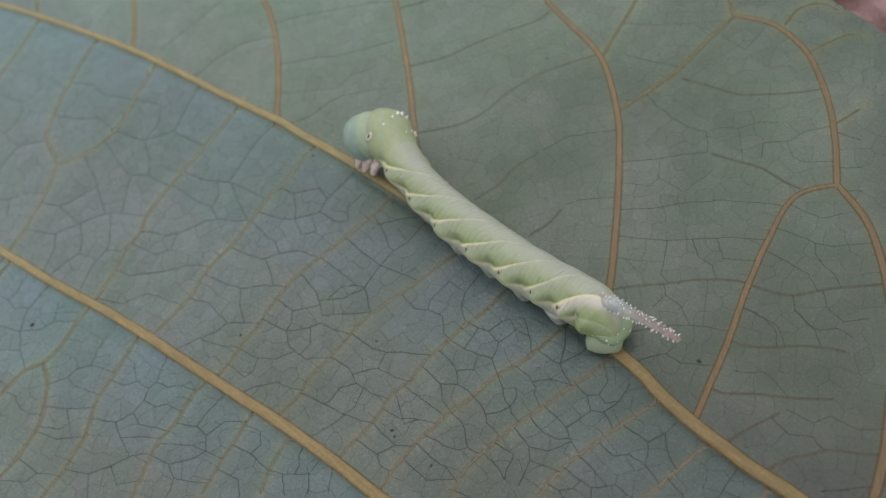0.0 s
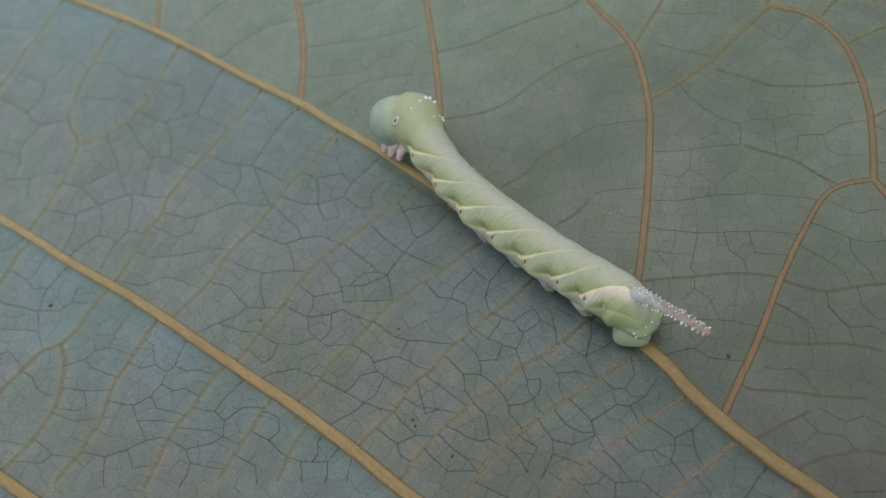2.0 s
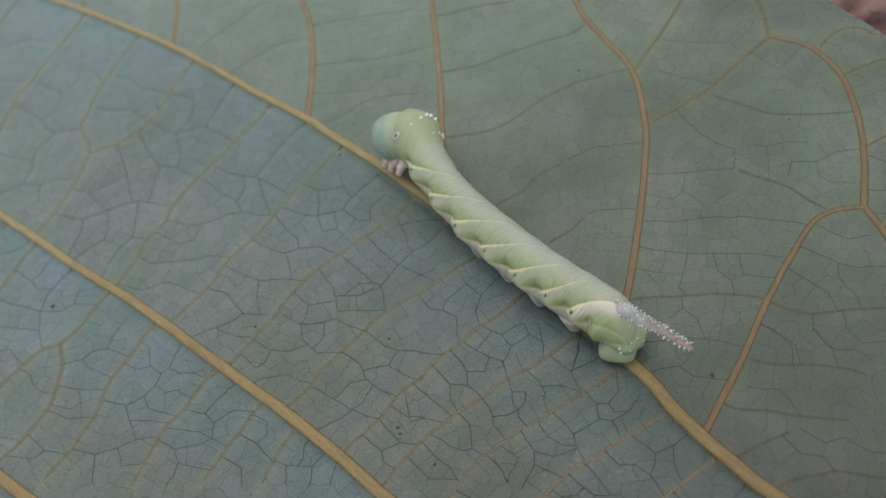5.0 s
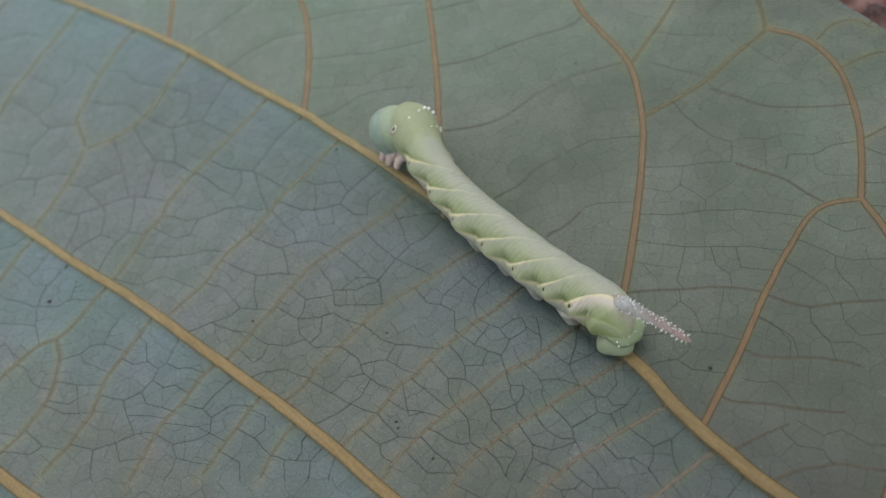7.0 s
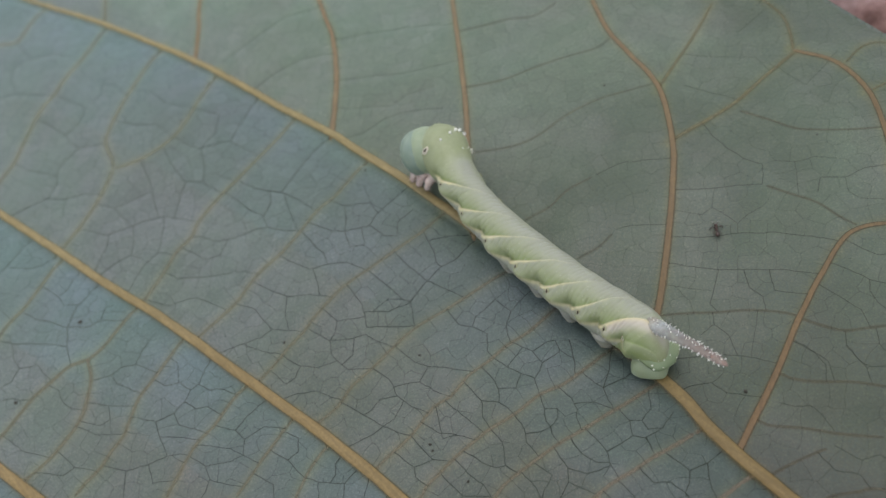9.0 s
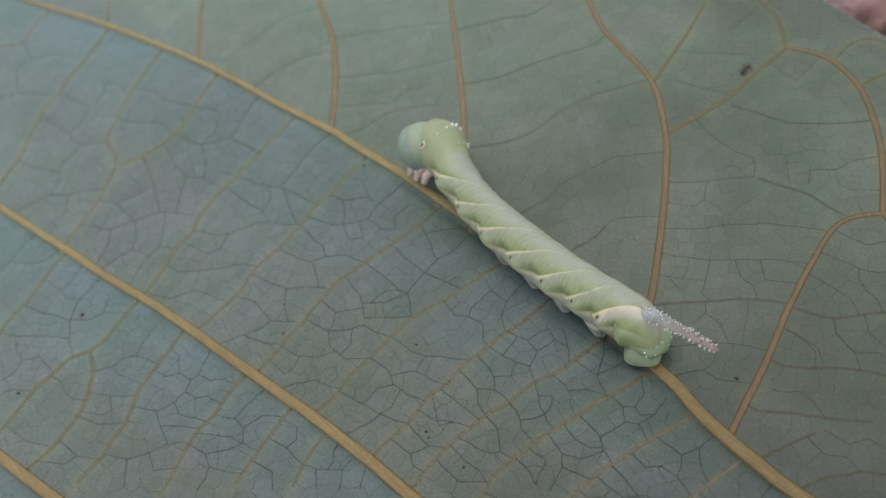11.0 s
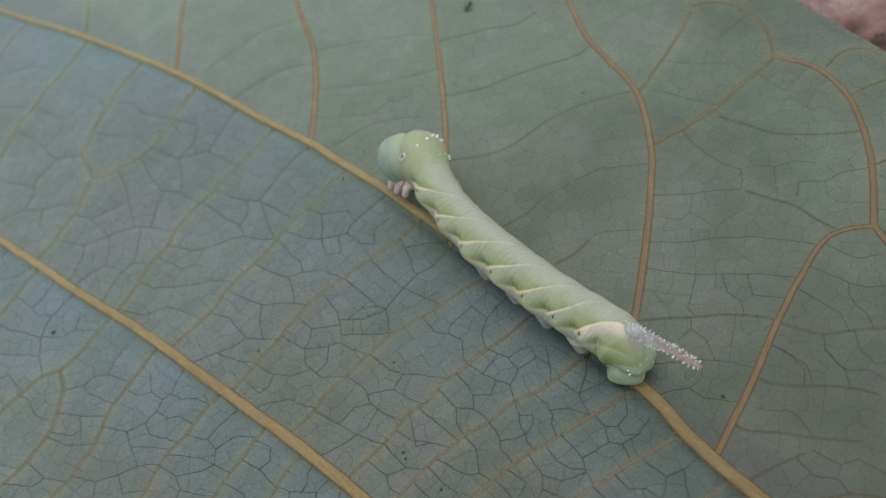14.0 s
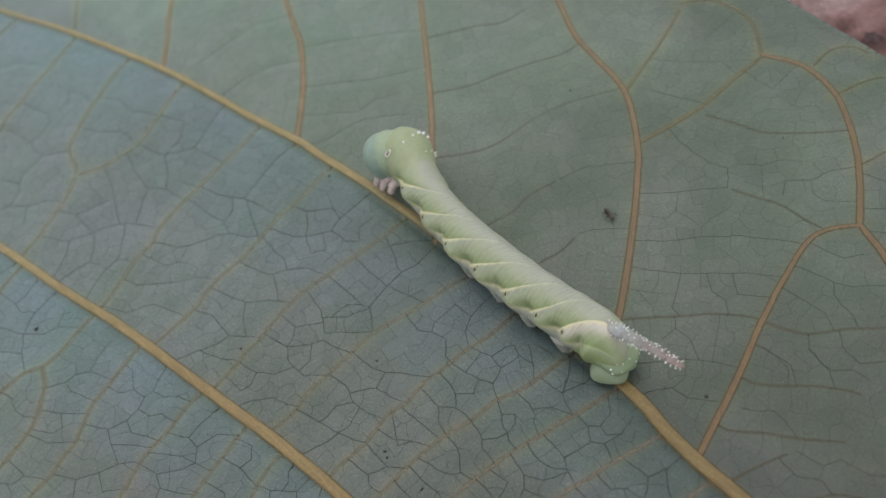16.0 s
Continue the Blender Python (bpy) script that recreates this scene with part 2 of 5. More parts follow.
def horn_material():
    n = Nodes("horn_skin", 0.4, 0.45)
    v = n.coords()
    x = n.node("SeparateXYZ")
    n.link(v, x.inputs["Vector"])
    along = n.maths("MULTIPLY", x.outputs["Y"], -85.0)
    base = n.ramp(along, [(0.0, (0.40, 0.39, 0.31)), (0.14, (0.50, 0.53, 0.52)), (0.5, (0.36, 0.30, 0.27)), (1.0, (0.40, 0.26, 0.215))])
    base = n.mix(n.ramp(n.noise(v, 1500, 4), [(0.4, (0.4,) * 3), (0.6, (0, 0, 0))]), base, (0.17, 0.12, 0.11))
    n.link(n.ramp(along, [(0.05, (0.85,) * 3), (0.25, (0.42,) * 3)]), n.b.inputs["Alpha"])     # glassy skin
    n.b.inputs["Subsurface Weight"].default_value = 0.4
    n.b.inputs["Subsurface Radius"].default_value = (1.0, 0.8, 0.7)
    n.b.inputs["Subsurface Scale"].default_value = 0.0006
    return n.done(base, n.bump(n.noise(v, 2500, 3), 0.4, 0.0001))


def ground_material():
    n = Nodes("stony_soil", 0.85, 0.25)
    v = n.coords()
    big = n.noise(v, 70, 4, 0.5)
    fine = n.noise(v, 700, 5, 0.65)
    base = n.ramp(big, [(0.38, (0.045, 0.028, 0.026)), (0.45, (0.21, 0.118, 0.098)), (0.55, (0.33, 0.205, 0.185)), (0.70, (0.44, 0.32, 0.30))])
    base = n.mix(n.ramp(fine, [(0.38, (0.45, 0.45, 0.45)), (0.6, (0, 0, 0))]), base, (0.18, 0.11, 0.10))
    nrm = n.bump(fine, 0.8, 0.0015)
    return n.done(base, nrm)


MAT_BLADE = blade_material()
MAT_MAIN = vein_material("vein_ochre", (0.300, 0.226, 0.100), (0.252, 0.185, 0.075), lie=115)
MAT_BRANCH = vein_material("vein_tan", (0.235, 0.158, 0.078), (0.210, 0.138, 0.070), lie=66, soft=(0.0, 0.6, 0.95))
MAT_BRANCHLET = vein_material("vein_pale", (0.215, 0.182, 0.092), (0.195, 0.165, 0.088), lie=66, soft=(0.0, 0.9, 0.75))
MAT_SECOND = vein_material("vein_olive", (0.192, 0.190, 0.124), (0.192, 0.176, 0.118), spread=0.12, lie=30, soft=(0.0, 0.95, 0.60), old=(0.212, 0.168, 0.122))
MAT_THIN = vein_material("vein_dull", (0.158, 0.146, 0.092), (0.156, 0.138, 0.088), spread=0.12, soft=(0.0, 0.95, 0.55))
MAT_NET = net_material("veinlet_dark", 0.12)
MAT_NET_FAINT = net_material("veinlet_faint", 0.35)
MAT_NET_FINEST = net_material("veinlet_finest", 0.66)
MAT_BODY = caterpillar_material()
MAT_HEAD = skin("head_green", (0.20, 0.262, 0.205), (0.235, 0.290, 0.225), rough=0.4)
MAT_COLLAR = skin("collar_green", (0.255, 0.312, 0.200), (0.285, 0.335, 0.22), rough=0.42)
MAT_TAIL = skin("tail_green", (0.250, 0.292, 0.176), (0.280, 0.320, 0.200))
MAT_PLATE = plate_material()
MAT_FOOT = skin("foot_white", (0.30, 0.295, 0.235), (0.36, 0.35, 0.29))
MAT_LEG = skin("leg_pink", (0.58, 0.48, 0.42), (0.42, 0.30, 0.26), scale=1500)
MAT_CLAW = skin("claw_brown", (0.17, 0.07, 0.05), (0.11, 0.045, 0.035), sub=0)
MAT_HORN = horn_material()
MAT_RING = skin("spiracle_ring_green", (0.30, 0.30, 0.17), (0.34, 0.33, 0.20))
MAT_RIM = skin("spiracle_rim_cream", (0.60, 0.54, 0.42), (0.52, 0.45, 0.34), rough=0.45)
MAT_WHITE = skin("tubercle_white", (0.80, 0.78, 0.68), (0.86, 0.85, 0.78), rough=0.35, sub=0.2)
MAT_HOLE = skin("spiracle_dark", (0.028, 0.014, 0.007), (0.045, 0.022, 0.010), sub=0)
MAT_ANT = skin("ant_brown", (0.055, 0.030, 0.020), (0.030, 0.018, 0.014), scale=3000, rough=0.3, sub=0)
MAT_SPECK = skin("speck_dark", (0.030, 0.028, 0.022), (0.05, 0.042, 0.03), scale=3000, rough=0.8, sub=0)
MAT_SOIL = ground_material()


# ---- building helpers ----
def part(name, mesh, material, parent=None, label=""):
    """Links a bmesh or a mesh as one object under a thing or a part."""
    if isinstance(mesh, bmesh.types.BMesh):
        data = bpy.data.meshes.new(name)
        mesh.to_mesh(data)
        mesh.free()
    else:
        data = mesh
    if not data.materials:
        data.materials.append(material)
    data.polygons.foreach_set("use_smooth", [True] * len(data.polygons))
    ob = new(name, data)
    ob.parent = parent
    return tagged(ob, label)


def mesh_of(name, verts, faces):
    data = bpy.data.meshes.new(name)
    data.from_pydata([tuple(v) for v in verts], [], faces)
    data.update()
    return data


def smooth_line(points, step):
    """Catmull-Rom through a few plan points, resampled at about the given step."""
    p = np.array(points, float)
    q = np.vstack([2 * p[0] - p[1], p, 2 * p[-1] - p[-2]])
    out = []
    for i in range(1, len(q) - 2):
        a, b, c, d = q[i - 1:i + 3]
        k = max(2, int(np.linalg.norm(c - b) / step))
        for s in np.arange(k) / k:
            out.append(0.5 * (2 * b + (c - a) * s + (2 * a - 5 * b + 4 * c - d) * s * s + (3 * b - a - 3 * c + d) * s ** 3))
    out.append(p[-1])
    return np.array(out)


def loft(rings, cap=True):
    """Vertices and faces of a closed tube over equal rings."""
    k = len(rings[0])
    verts = [v for r in rings for v in r]
    faces = [(i * k + j, i * k + (j + 1) % k, (i + 1) * k + (j + 1) % k, (i + 1) * k + j) for i in range(len(rings) - 1) for j in range(k)]
    if cap:
        faces += [tuple(range(k))[::-1], tuple(range((len(rings) - 1) * k, len(rings) * k))]
    return verts, faces


def tube_rings(line, radii, k=10, flat=1.0):
    """Rings about a 3D line with a radius per point."""
    line = np.array(line, float)
    tan = np.gradient(line, axis=0)
    tan /= np.linalg.norm(tan, axis=1)[:, None]
    rings = []
    for p, t, r in zip(line, tan, radii):
        up = np.array((0, 0, 1.0)) if abs(t[2]) < 0.9 else np.array((1.0, 0, 0))
        side = np.cross(t, up)
        side /= np.linalg.norm(side)
        over = np.cross(side, t)
        rings.append([p + r * (math.cos(a) * side + flat * math.sin(a) * over) for a in np.arange(k) * 2 * math.pi / k])
    return rings


def tube(name, line, radii, material, parent, k=10, flat=1.0, label=""):
    verts, faces = loft(tube_rings(np.array(line) * MM, np.array(radii) * MM, k, flat))
    return part(name, mesh_of(name, verts, faces), material, parent, label)


def blob(name, centre, size, material, parent, turn=0.0, tilt=0.0, lump=0.0, seed=0, label="", u=14, v=9):
    """A rounded, slightly uneven body of half-axes size at centre, in millimetres."""
    bm = bmesh.new()
    bmesh.ops.create_uvsphere(bm, u_segments=u, v_segments=v, radius=1.0)
    m = Matrix.Translation(Vector(centre) * MM) @ Matrix.Rotation(radians(turn), 4, "Z") @ Matrix.Rotation(radians(tilt), 4, "Y")
    for vert in bm.verts:
        w = 1 + lump * noise.noise(vert.co * 1.7 + Vector((seed * 3.1, 0, 0)))
        vert.co = m @ Vector([c * s * MM * w for c, s in zip(vert.co, size)])
    return part(name, bm, material, parent, label)


# ---- leaf ----
OUTLINE = smooth_line([(27, -63), (45, -76), (66, -72), (80, -50), (78, -25), (69.5, -8), (66, 5), (60.5, 26), (55, 48), (45, 72), (25, 100), (-5, 125),
                       (-45, 138), (-85, 125), (-110, 90), (-118, 50), (-112, 5), (-95, -35), (-65, -65), (-25, -78), (8, -74), (27, -63)], 2.0)


def inside(pts):
    """Whether plan points lie within the leaf's outline."""
    x, y = pts[:, 0], pts[:, 1]
    res = np.zeros(len(pts), bool)
    for (x0, y0), (x1, y1) in zip(OUTLINE, np.roll(OUTLINE, -1, axis=0)):
        if y0 == y1:
            continue
        c = ((y0 > y) != (y1 > y)) & (x < (x1 - x0) * (y - y0) / (y1 - y0) + x0)
        res ^= c
    return res


VEINS = []                       # kind, line in the plan, widths


def nearest(p, lines):
    """Nearest point to p on the given plan lines, and its distance."""
    best, at = 1e9, p
    for line in lines:
        a, d = line[:-1], np.diff(line, axis=0)
        t = np.clip(((p - a) * d).sum(1) / ((d * d).sum(1) + 1e-12), 0, 1)
        q = a + d * t[:, None]
        r = np.hypot(*(q - p).T)
        i = int(np.argmin(r))
        if r[i] < best:
            best, at = r[i], q[i]
    return at, best


def vein(kind, w0, w1, *points):
    """One vein of the leaf through plan points in millimetres; the small ones join the nearest vein already there."""
    points = np.array(points, float)
    small = kind in ("fine", "faint")
    if small or kind in ("second", "thin"):
        others = [l for k, l, w in VEINS if small or k in ("main", "branch")]
        for end in (0, -1):
            q, gap = nearest(points[end], others)
            if gap < (1.6 if small else 2.6):
                points[end] = q
    if small:                    # straight from bend to bend
        steps = [np.linspace(a, b, max(2, int(np.linalg.norm(b - a) / 0.7) + 1))[:-1] for a, b in zip(points, points[1:])]
        line = np.vstack([*steps, points[-1:]])
    else:
        line = smooth_line(points, 0.9)
    more = {"second": 0.5, "thin": 0.5, "branch": 0.9, "branchlet": 0.9}.get(kind, 0.0)
    if more:                     # run the ends in under the larger veins
        a, b = line[0] - line[1], line[-1] - line[-2]
        line = np.vstack([line[0] + a / np.linalg.norm(a) * more, line, line[-1] + b / np.linalg.norm(b) * more])
    wild, scale = (0.16, 0.9) if small else (0.08, 0.25)         # slightly kinked course
    for i in range(1, len(line) - 1):
        line[i] += wild * np.array(noise.noise_vector(Vector((line[i][0] * scale, line[i][1] * scale, 3.0))))[:2]
    widths = np.linspace(w0, w1, len(line))
    if kind == "second":         # broader in the far lobe
        widths = widths * (1 + 0.5 * np.clip((0.44 - 0.0037 * line[:, 0] + 0.0029 * line[:, 1] - 0.5) / 0.3, 0, 1))
    VEINS.append((kind, line, widths))


vein("main", 2.15, 0.95, (25.0, -56.2), (22.7, -50.3), (19.4, -43.4), (16.2, -34.6), (13.9, -25.9), (6.5, -8.1), (-1.5, 11.3), (-2.9, 14.3), (-6.8, 22.4), (-12.0, 31.9), (-14.8, 37.5), (-21.2, 47.9), (-28.6, 60.2), (-37.1, 73.6), (-46.5, 86.5), (-56.9, 100.0), (-80.3, 129.3))
vein("main", 2.05, 1.5, (-13.0, -40.6), (-19.4, -29.5), (-23.0, -22.8), (-28.3, -13.7), (-34.1, -4.9), (-40.4, 5.0), (-47.4, 15.7), (-54.9, 25.8), (-63.1, 37.8), (-77.0, 57.7))
vein("main", 2.2, 1.8, (-50.3, -27.8), (-62.2, -13.3), (-67.6, -6.6), (-72.3, -0.4), (-77.3, 5.8), (-84.9, 15.5))
vein("branch", 1.3, 0.9, (17.5, -37.4), (20.0, -35.4), (25.8, -30.6), (32.2, -24.6), (40.2, -18.3), (43.8, -17.1), (47.7, -18.2))
vein("branch", 1.45, 0.9, (13.1, -21.5), (17.2, -16.3), (21.6, -9.2), (26.4, -0.5), (30.2, 7.9), (32.7, 18.1), (31.9, 26.9), (31.2, 34.3), (32.5, 48.3))
vein("branch", 1.4, 0.9, (-0.4, 6.8), (3.7, 21.6), (7.2, 34.3), (10.6, 49.9), (13.8, 64.6))
vein("branch", 1.4, 0.9, (-15.0, 37.2), (-11.4, 48.0), (-9.4, 58.8), (-9.4, 65.3), (-9.3, 80.7))
vein("branch", 1.2, 0.8, (-34.1, 68.7), (-31.9, 76.9), (-31.2, 81.5), (-27.7, 95.5))
vein("branch", 1.7, 1.2, (25.1, -57.6), (28.8, -54.4), (31.3, -52.1), (33.9, -49.3), (37.2, -45.2), (41.0, -40.3), (44.4, -33.9), (47.5, -25.4), (47.8, -18.3))
vein("branch", 1.2, 1.0, (47.7, -18.2), (50.8, -13.0), (53.4, -7.9), (55.1, -3.1), (56.6, 3.2), (55.8, 10.0), (52.5, 14.9))
vein("branchlet", 1.1, 0.9, (30.2, 7.9), (35.8, 8.9), (40.8, 10.1), (47.2, 12.9), (52.5, 14.9))
vein("branchlet", 0.8, 0.6, (32.7, 18.1), (38.2, 22.5), (42.3, 26.0), (46.8, 30.2))
vein("branchlet", 0.8, 0.6, (52.2, 15.2), (53.4, 18.4), (54.3, 22.2), (53.8, 26.4), (52.3, 29.0), (50.3, 30.6), (47.5, 31.4))
vein("branchlet", 0.7, 0.5, (-49.8, 91.9), (-48.9, 97.6), (-47.7, 104.7))
vein("second", 0.9, 0.72, (-60.0, 107.2), (-64.9, 101.7), (-67.8, 96.7), (-71.4, 97.9), (-75.7, 99.4))
vein("second", 0.9, 0.72, (-48.8, 90.8), (-52.0, 85.9), (-55.0, 81.5), (-58.2, 78.1), (-60.5, 74.7), (-63.2, 71.8), (-65.6, 67.8), (-67.4, 64.4), (-69.3, 61.1), (-71.6, 59.0), (-74.8, 55.5))
vein("second", 0.9, 0.72, (-39.4, 77.0), (-42.9, 72.5), (-47.1, 66.2), (-49.6, 62.0), (-51.1, 58.9), (-51.9, 56.1), (-51.1, 51.0), (-51.0, 48.9))
vein("second", 0.9, 0.72, (-30.4, 63.4), (-34.1, 58.1), (-37.7, 52.9), (-40.1, 50.5), (-43.8, 48.7), (-47.4, 48.3), (-51.0, 48.9))
vein("second", 0.9, 0.72, (-51.0, 48.9), (-53.3, 44.9), (-55.8, 41.8), (-58.7, 39.1), (-61.3, 37.3))
vein("second", 0.9, 0.72, (-19.5, 45.3), (-23.2, 41.4), (-27.1, 38.4), (-30.9, 35.7), (-34.6, 33.1), (-38.5, 30.1), (-40.3, 27.5), (-42.9, 26.0), (-45.1, 23.7), (-47.4, 21.6), (-49.5, 20.1))
vein("second", 0.9, 0.72, (-10.8, 28.8), (-13.2, 27.0), (-17.1, 23.7), (-20.2, 22.2), (-23.4, 19.6), (-27.1, 16.9), (-31.6, 14.9), (-34.8, 12.3), (-37.8, 10.8), (-42.2, 9.5))
vein("second", 0.9, 0.72, (-3.2, 12.9), (-6.7, 11.0), (-10.8, 9.5), (-15.5, 7.9), (-20.1, 6.4), (-23.0, 4.8), (-25.6, 3.1), (-27.1, 1.9), (-29.5, 0.7), (-32.0, -0.9), (-34.7, -2.2))
vein("second", 0.9, 0.72, (2.9, -1.7), (-0.0, -2.0), (-4.4, -3.2), (-7.9, -4.0), (-10.9, -4.5), (-13.5, -5.2), (-15.9, -6.3), (-19.2, -7.9), (-22.8, -9.3), (-25.3, -11.1), (-28.8, -12.0))
vein("second", 0.9, 0.72, (6.3, -9.9), (4.5, -10.8), (1.3, -12.3), (-2.0, -13.1), (-5.1, -14.4), (-8.1, -15.2), (-10.9, -16.9), (-13.4, -17.3), (-17.2, -19.6), (-20.7, -20.8), (-22.9, -21.7))
vein("second", 0.9, 0.72, (10.2, -18.6), (5.9, -20.3), (2.2, -21.4), (-0.4, -21.5), (-4.2, -22.8), (-8.1, -23.5), (-12.7, -24.9), (-14.8, -25.8), (-17.5, -27.0), (-18.1, -27.7), (-19.5, -28.2))
vein("second", 0.9, 0.72, (13.6, -25.2), (9.9, -26.4), (6.5, -27.1), (2.1, -28.1), (-1.7, -28.8), (-4.9, -29.7), (-8.0, -30.6), (-9.7, -31.5), (-13.0, -34.3), (-15.0, -36.0))
vein("second", 0.9, 0.72, (-60.8, 35.7), (-63.4, 32.9), (-66.2, 29.2), (-68.0, 27.0), (-70.3, 25.2), (-72.1, 23.2), (-74.0, 20.9))
vein("second", 0.9, 0.72, (-50.8, 19.4), (-53.7, 16.3), (-56.0, 13.9), (-58.6, 12.4), (-61.2, 12.5), (-63.8, 11.1), (-66.9, 9.6), (-69.2, 7.8), (-71.5, 6.0), (-73.8, 4.8))
vein("second", 0.9, 0.72, (-44.7, 10.3), (-47.1, 7.2), (-49.8, 4.3), (-51.6, 2.6), (-53.1, -0.2), (-54.5, -2.8), (-56.3, -4.2), (-58.2, -6.0), (-60.4, -7.2), (-62.5, -8.6))
vein("second", 0.9, 0.72, (-58.8, 12.4), (-58.3, 9.2), (-59.2, 5.5), (-60.5, 2.8), (-62.8, 0.6), (-65.5, -1.3), (-68.6, -2.5), (-69.7, -2.8))
vein("second", 0.9, 0.72, (-36.4, -1.8), (-39.2, -4.2), (-41.9, -6.9), (-44.0, -8.2), (-45.8, -10.1), (-47.6, -12.4), (-49.0, -13.8), (-50.2, -15.4))
vein("second", 0.9, 0.72, (-31.8, -9.9), (-34.7, -13.1), (-36.8, -14.9), (-38.6, -16.7), (-40.8, -18.7))
vein("second", 0.9, 0.72, (-28.4, -15.8), (-30.7, -18.3), (-32.2, -20.2), (-33.7, -22.1))
vein("second", 0.9, 0.72, (15.1, -33.1), (11.7, -33.9), (8.4, -34.4), (5.7, -35.1), (3.1, -35.6), (-0.5, -36.9), (-3.0, -38.3), (-5.8, -40.1))
vein("second", 0.9, 0.72, (17.1, -40.8), (13.8, -41.7), (10.8, -42.6), (7.5, -43.5), (4.5, -44.7))
vein("second", 0.9, 0.72, (19.7, -48.5), (17.3, -50.1))
vein("thin", 0.7, 0.5, (10.7, 47.4), (15.2, 46.4), (18.9, 45.6), (22.3, 44.1), (27.1, 45.0))
vein("thin", 0.7, 0.5, (7.3, 34.6), (10.0, 33.6), (13.6, 32.8), (18.2, 32.6), (23.7, 31.9), (28.0, 31.0), (31.5, 32.0))
vein("thin", 0.7, 0.5, (3.5, 21.5), (6.5, 20.1), (10.6, 18.7), (14.2, 18.8), (19.3, 20.2), (23.9, 20.5), (28.1, 19.9), (32.1, 19.1))
vein("thin", 0.7, 0.5, (6.6, 5.1), (7.9, 5.1), (11.0, 5.4), (13.6, 6.6), (18.5, 7.2))
vein("thin", 0.7, 0.5, (10.5, -4.6), (14.3, -4.2), (17.3, -2.8))
vein("thin", 0.7, 0.5, (37.1, -5.0), (39.1, -8.0), (41.4, -11.0), (42.6, -14.4), (44.1, -17.0))
vein("thin", 0.7, 0.5, (40.3, 8.6), (42.6, 5.6), (45.1, 1.8), (47.4, -0.0), (51.0, -2.2), (53.5, -3.5))
vein("fine", 0.115, 0.09, (27.2, -0.6), (30.2, -1.9), (33.6, -3.2), (37.1, -5.0))
vein("fine", 0.115, 0.09, (18.5, 7.2), (22.1, 7.6), (25.0, 6.6), (28.5, 5.0))
vein("fine", 0.115, 0.09, (17.3, -2.8), (19.3, -3.0), (23.9, -5.3))
vein("fine", 0.115, 0.09, (23.5, -7.4), (27.5, -9.4), (30.8, -10.5), (35.1, -12.8), (38.3, -15.4), (41.0, -17.8))
vein("fine", 0.115, 0.09, (21.2, -10.8), (23.6, -12.6), (26.2, -14.5), (30.1, -16.6), (33.5, -18.6), (36.2, -20.6))
vein("thin", 0.7, 0.5, (16.3, -16.9), (19.5, -18.3), (23.1, -20.1), (26.8, -21.7), (29.5, -23.4), (31.3, -24.9))
vein("fine", 0.115, 0.09, (16.0, -23.3), (18.8, -24.5), (21.2, -25.5), (23.9, -27.3), (26.1, -29.4))
vein("thin", 0.7, 0.5, (25.7, -30.5), (26.7, -32.1), (29.0, -33.7), (32.2, -35.3), (35.1, -37.3), (36.7, -39.0))
vein("thin", 0.7, 0.5, (21.2, -34.8), (21.8, -36.1), (24.7, -37.9), (27.5, -40.0), (30.0, -41.5), (32.4, -42.8))
vein("fine", 0.115, 0.09, (-29.0, 65.6), (-24.8, 66.8), (-20.1, 68.3), (-16.0, 69.9), (-11.8, 68.9), (-8.9, 68.6))
vein("fine", 0.115, 0.09, (-24.8, 55.9), (-20.3, 57.2), (-16.0, 57.5), (-12.9, 56.7), (-10.6, 55.3))
vein("fine", 0.115, 0.09, (-11.5, 48.8), (-6.0, 46.2), (-1.6, 43.8), (3.9, 42.1), (8.5, 41.0))
vein("fine", 0.115, 0.09, (-9.3, 58.5), (-4.4, 57.1), (1.3, 54.6), (6.8, 52.0), (10.2, 49.7))
vein("fine", 0.115, 0.09, (-13.3, 35.7), (-10.0, 34.8), (-5.9, 35.5), (-3.5, 35.3), (-0.4, 34.0), (2.9, 32.3))
vein("faint", 0.09, 0.07, (-12.1, 42.2), (-8.6, 40.1), (-4.3, 37.5), (-1.0, 38.5), (2.6, 37.6))
vein("thin", 0.7, 0.5, (19.4, -41.1), (22.3, -41.2), (24.7, -41.2), (26.9, -41.3))
vein("fine", 0.115, 0.09, (26.9, -41.3), (28.7, -43.9), (30.6, -44.1), (32.3, -46.7), (34.3, -47.6))
vein("thin", 0.7, 0.5, (21.6, -45.9), (23.7, -46.1), (26.5, -46.8), (28.2, -47.2), (30.5, -48.8), (32.8, -50.2))
vein("fine", 0.115, 0.09, (25.3, -50.7), (27.1, -51.5), (29.6, -52.4), (30.3, -52.8))
vein("fine", 0.115, 0.09, (25.0, -41.8), (25.6, -43.7), (27.7, -45.2), (27.9, -47.1))
vein("fine", 0.115, 0.09, (11.6, -42.9), (12.1, -44.8), (11.2, -46.6))
vein("fine", 0.115, 0.09, (11.5, -45.4), (14.0, -47.6), (14.1, -48.6))
vein("fine", 0.115, 0.09, (16.2, -46.2), (18.3, -44.6))
vein("fine", 0.115, 0.09, (14.1, -48.6), (15.0, -46.8), (16.2, -46.2), (17.6, -47.9))
vein("fine", 0.115, 0.09, (1.8, -36.3), (2.7, -38.2), (3.5, -39.5), (6.0, -40.5), (7.3, -43.2))
vein("fine", 0.115, 0.09, (3.5, -39.5), (2.5, -41.4), (2.3, -43.4))
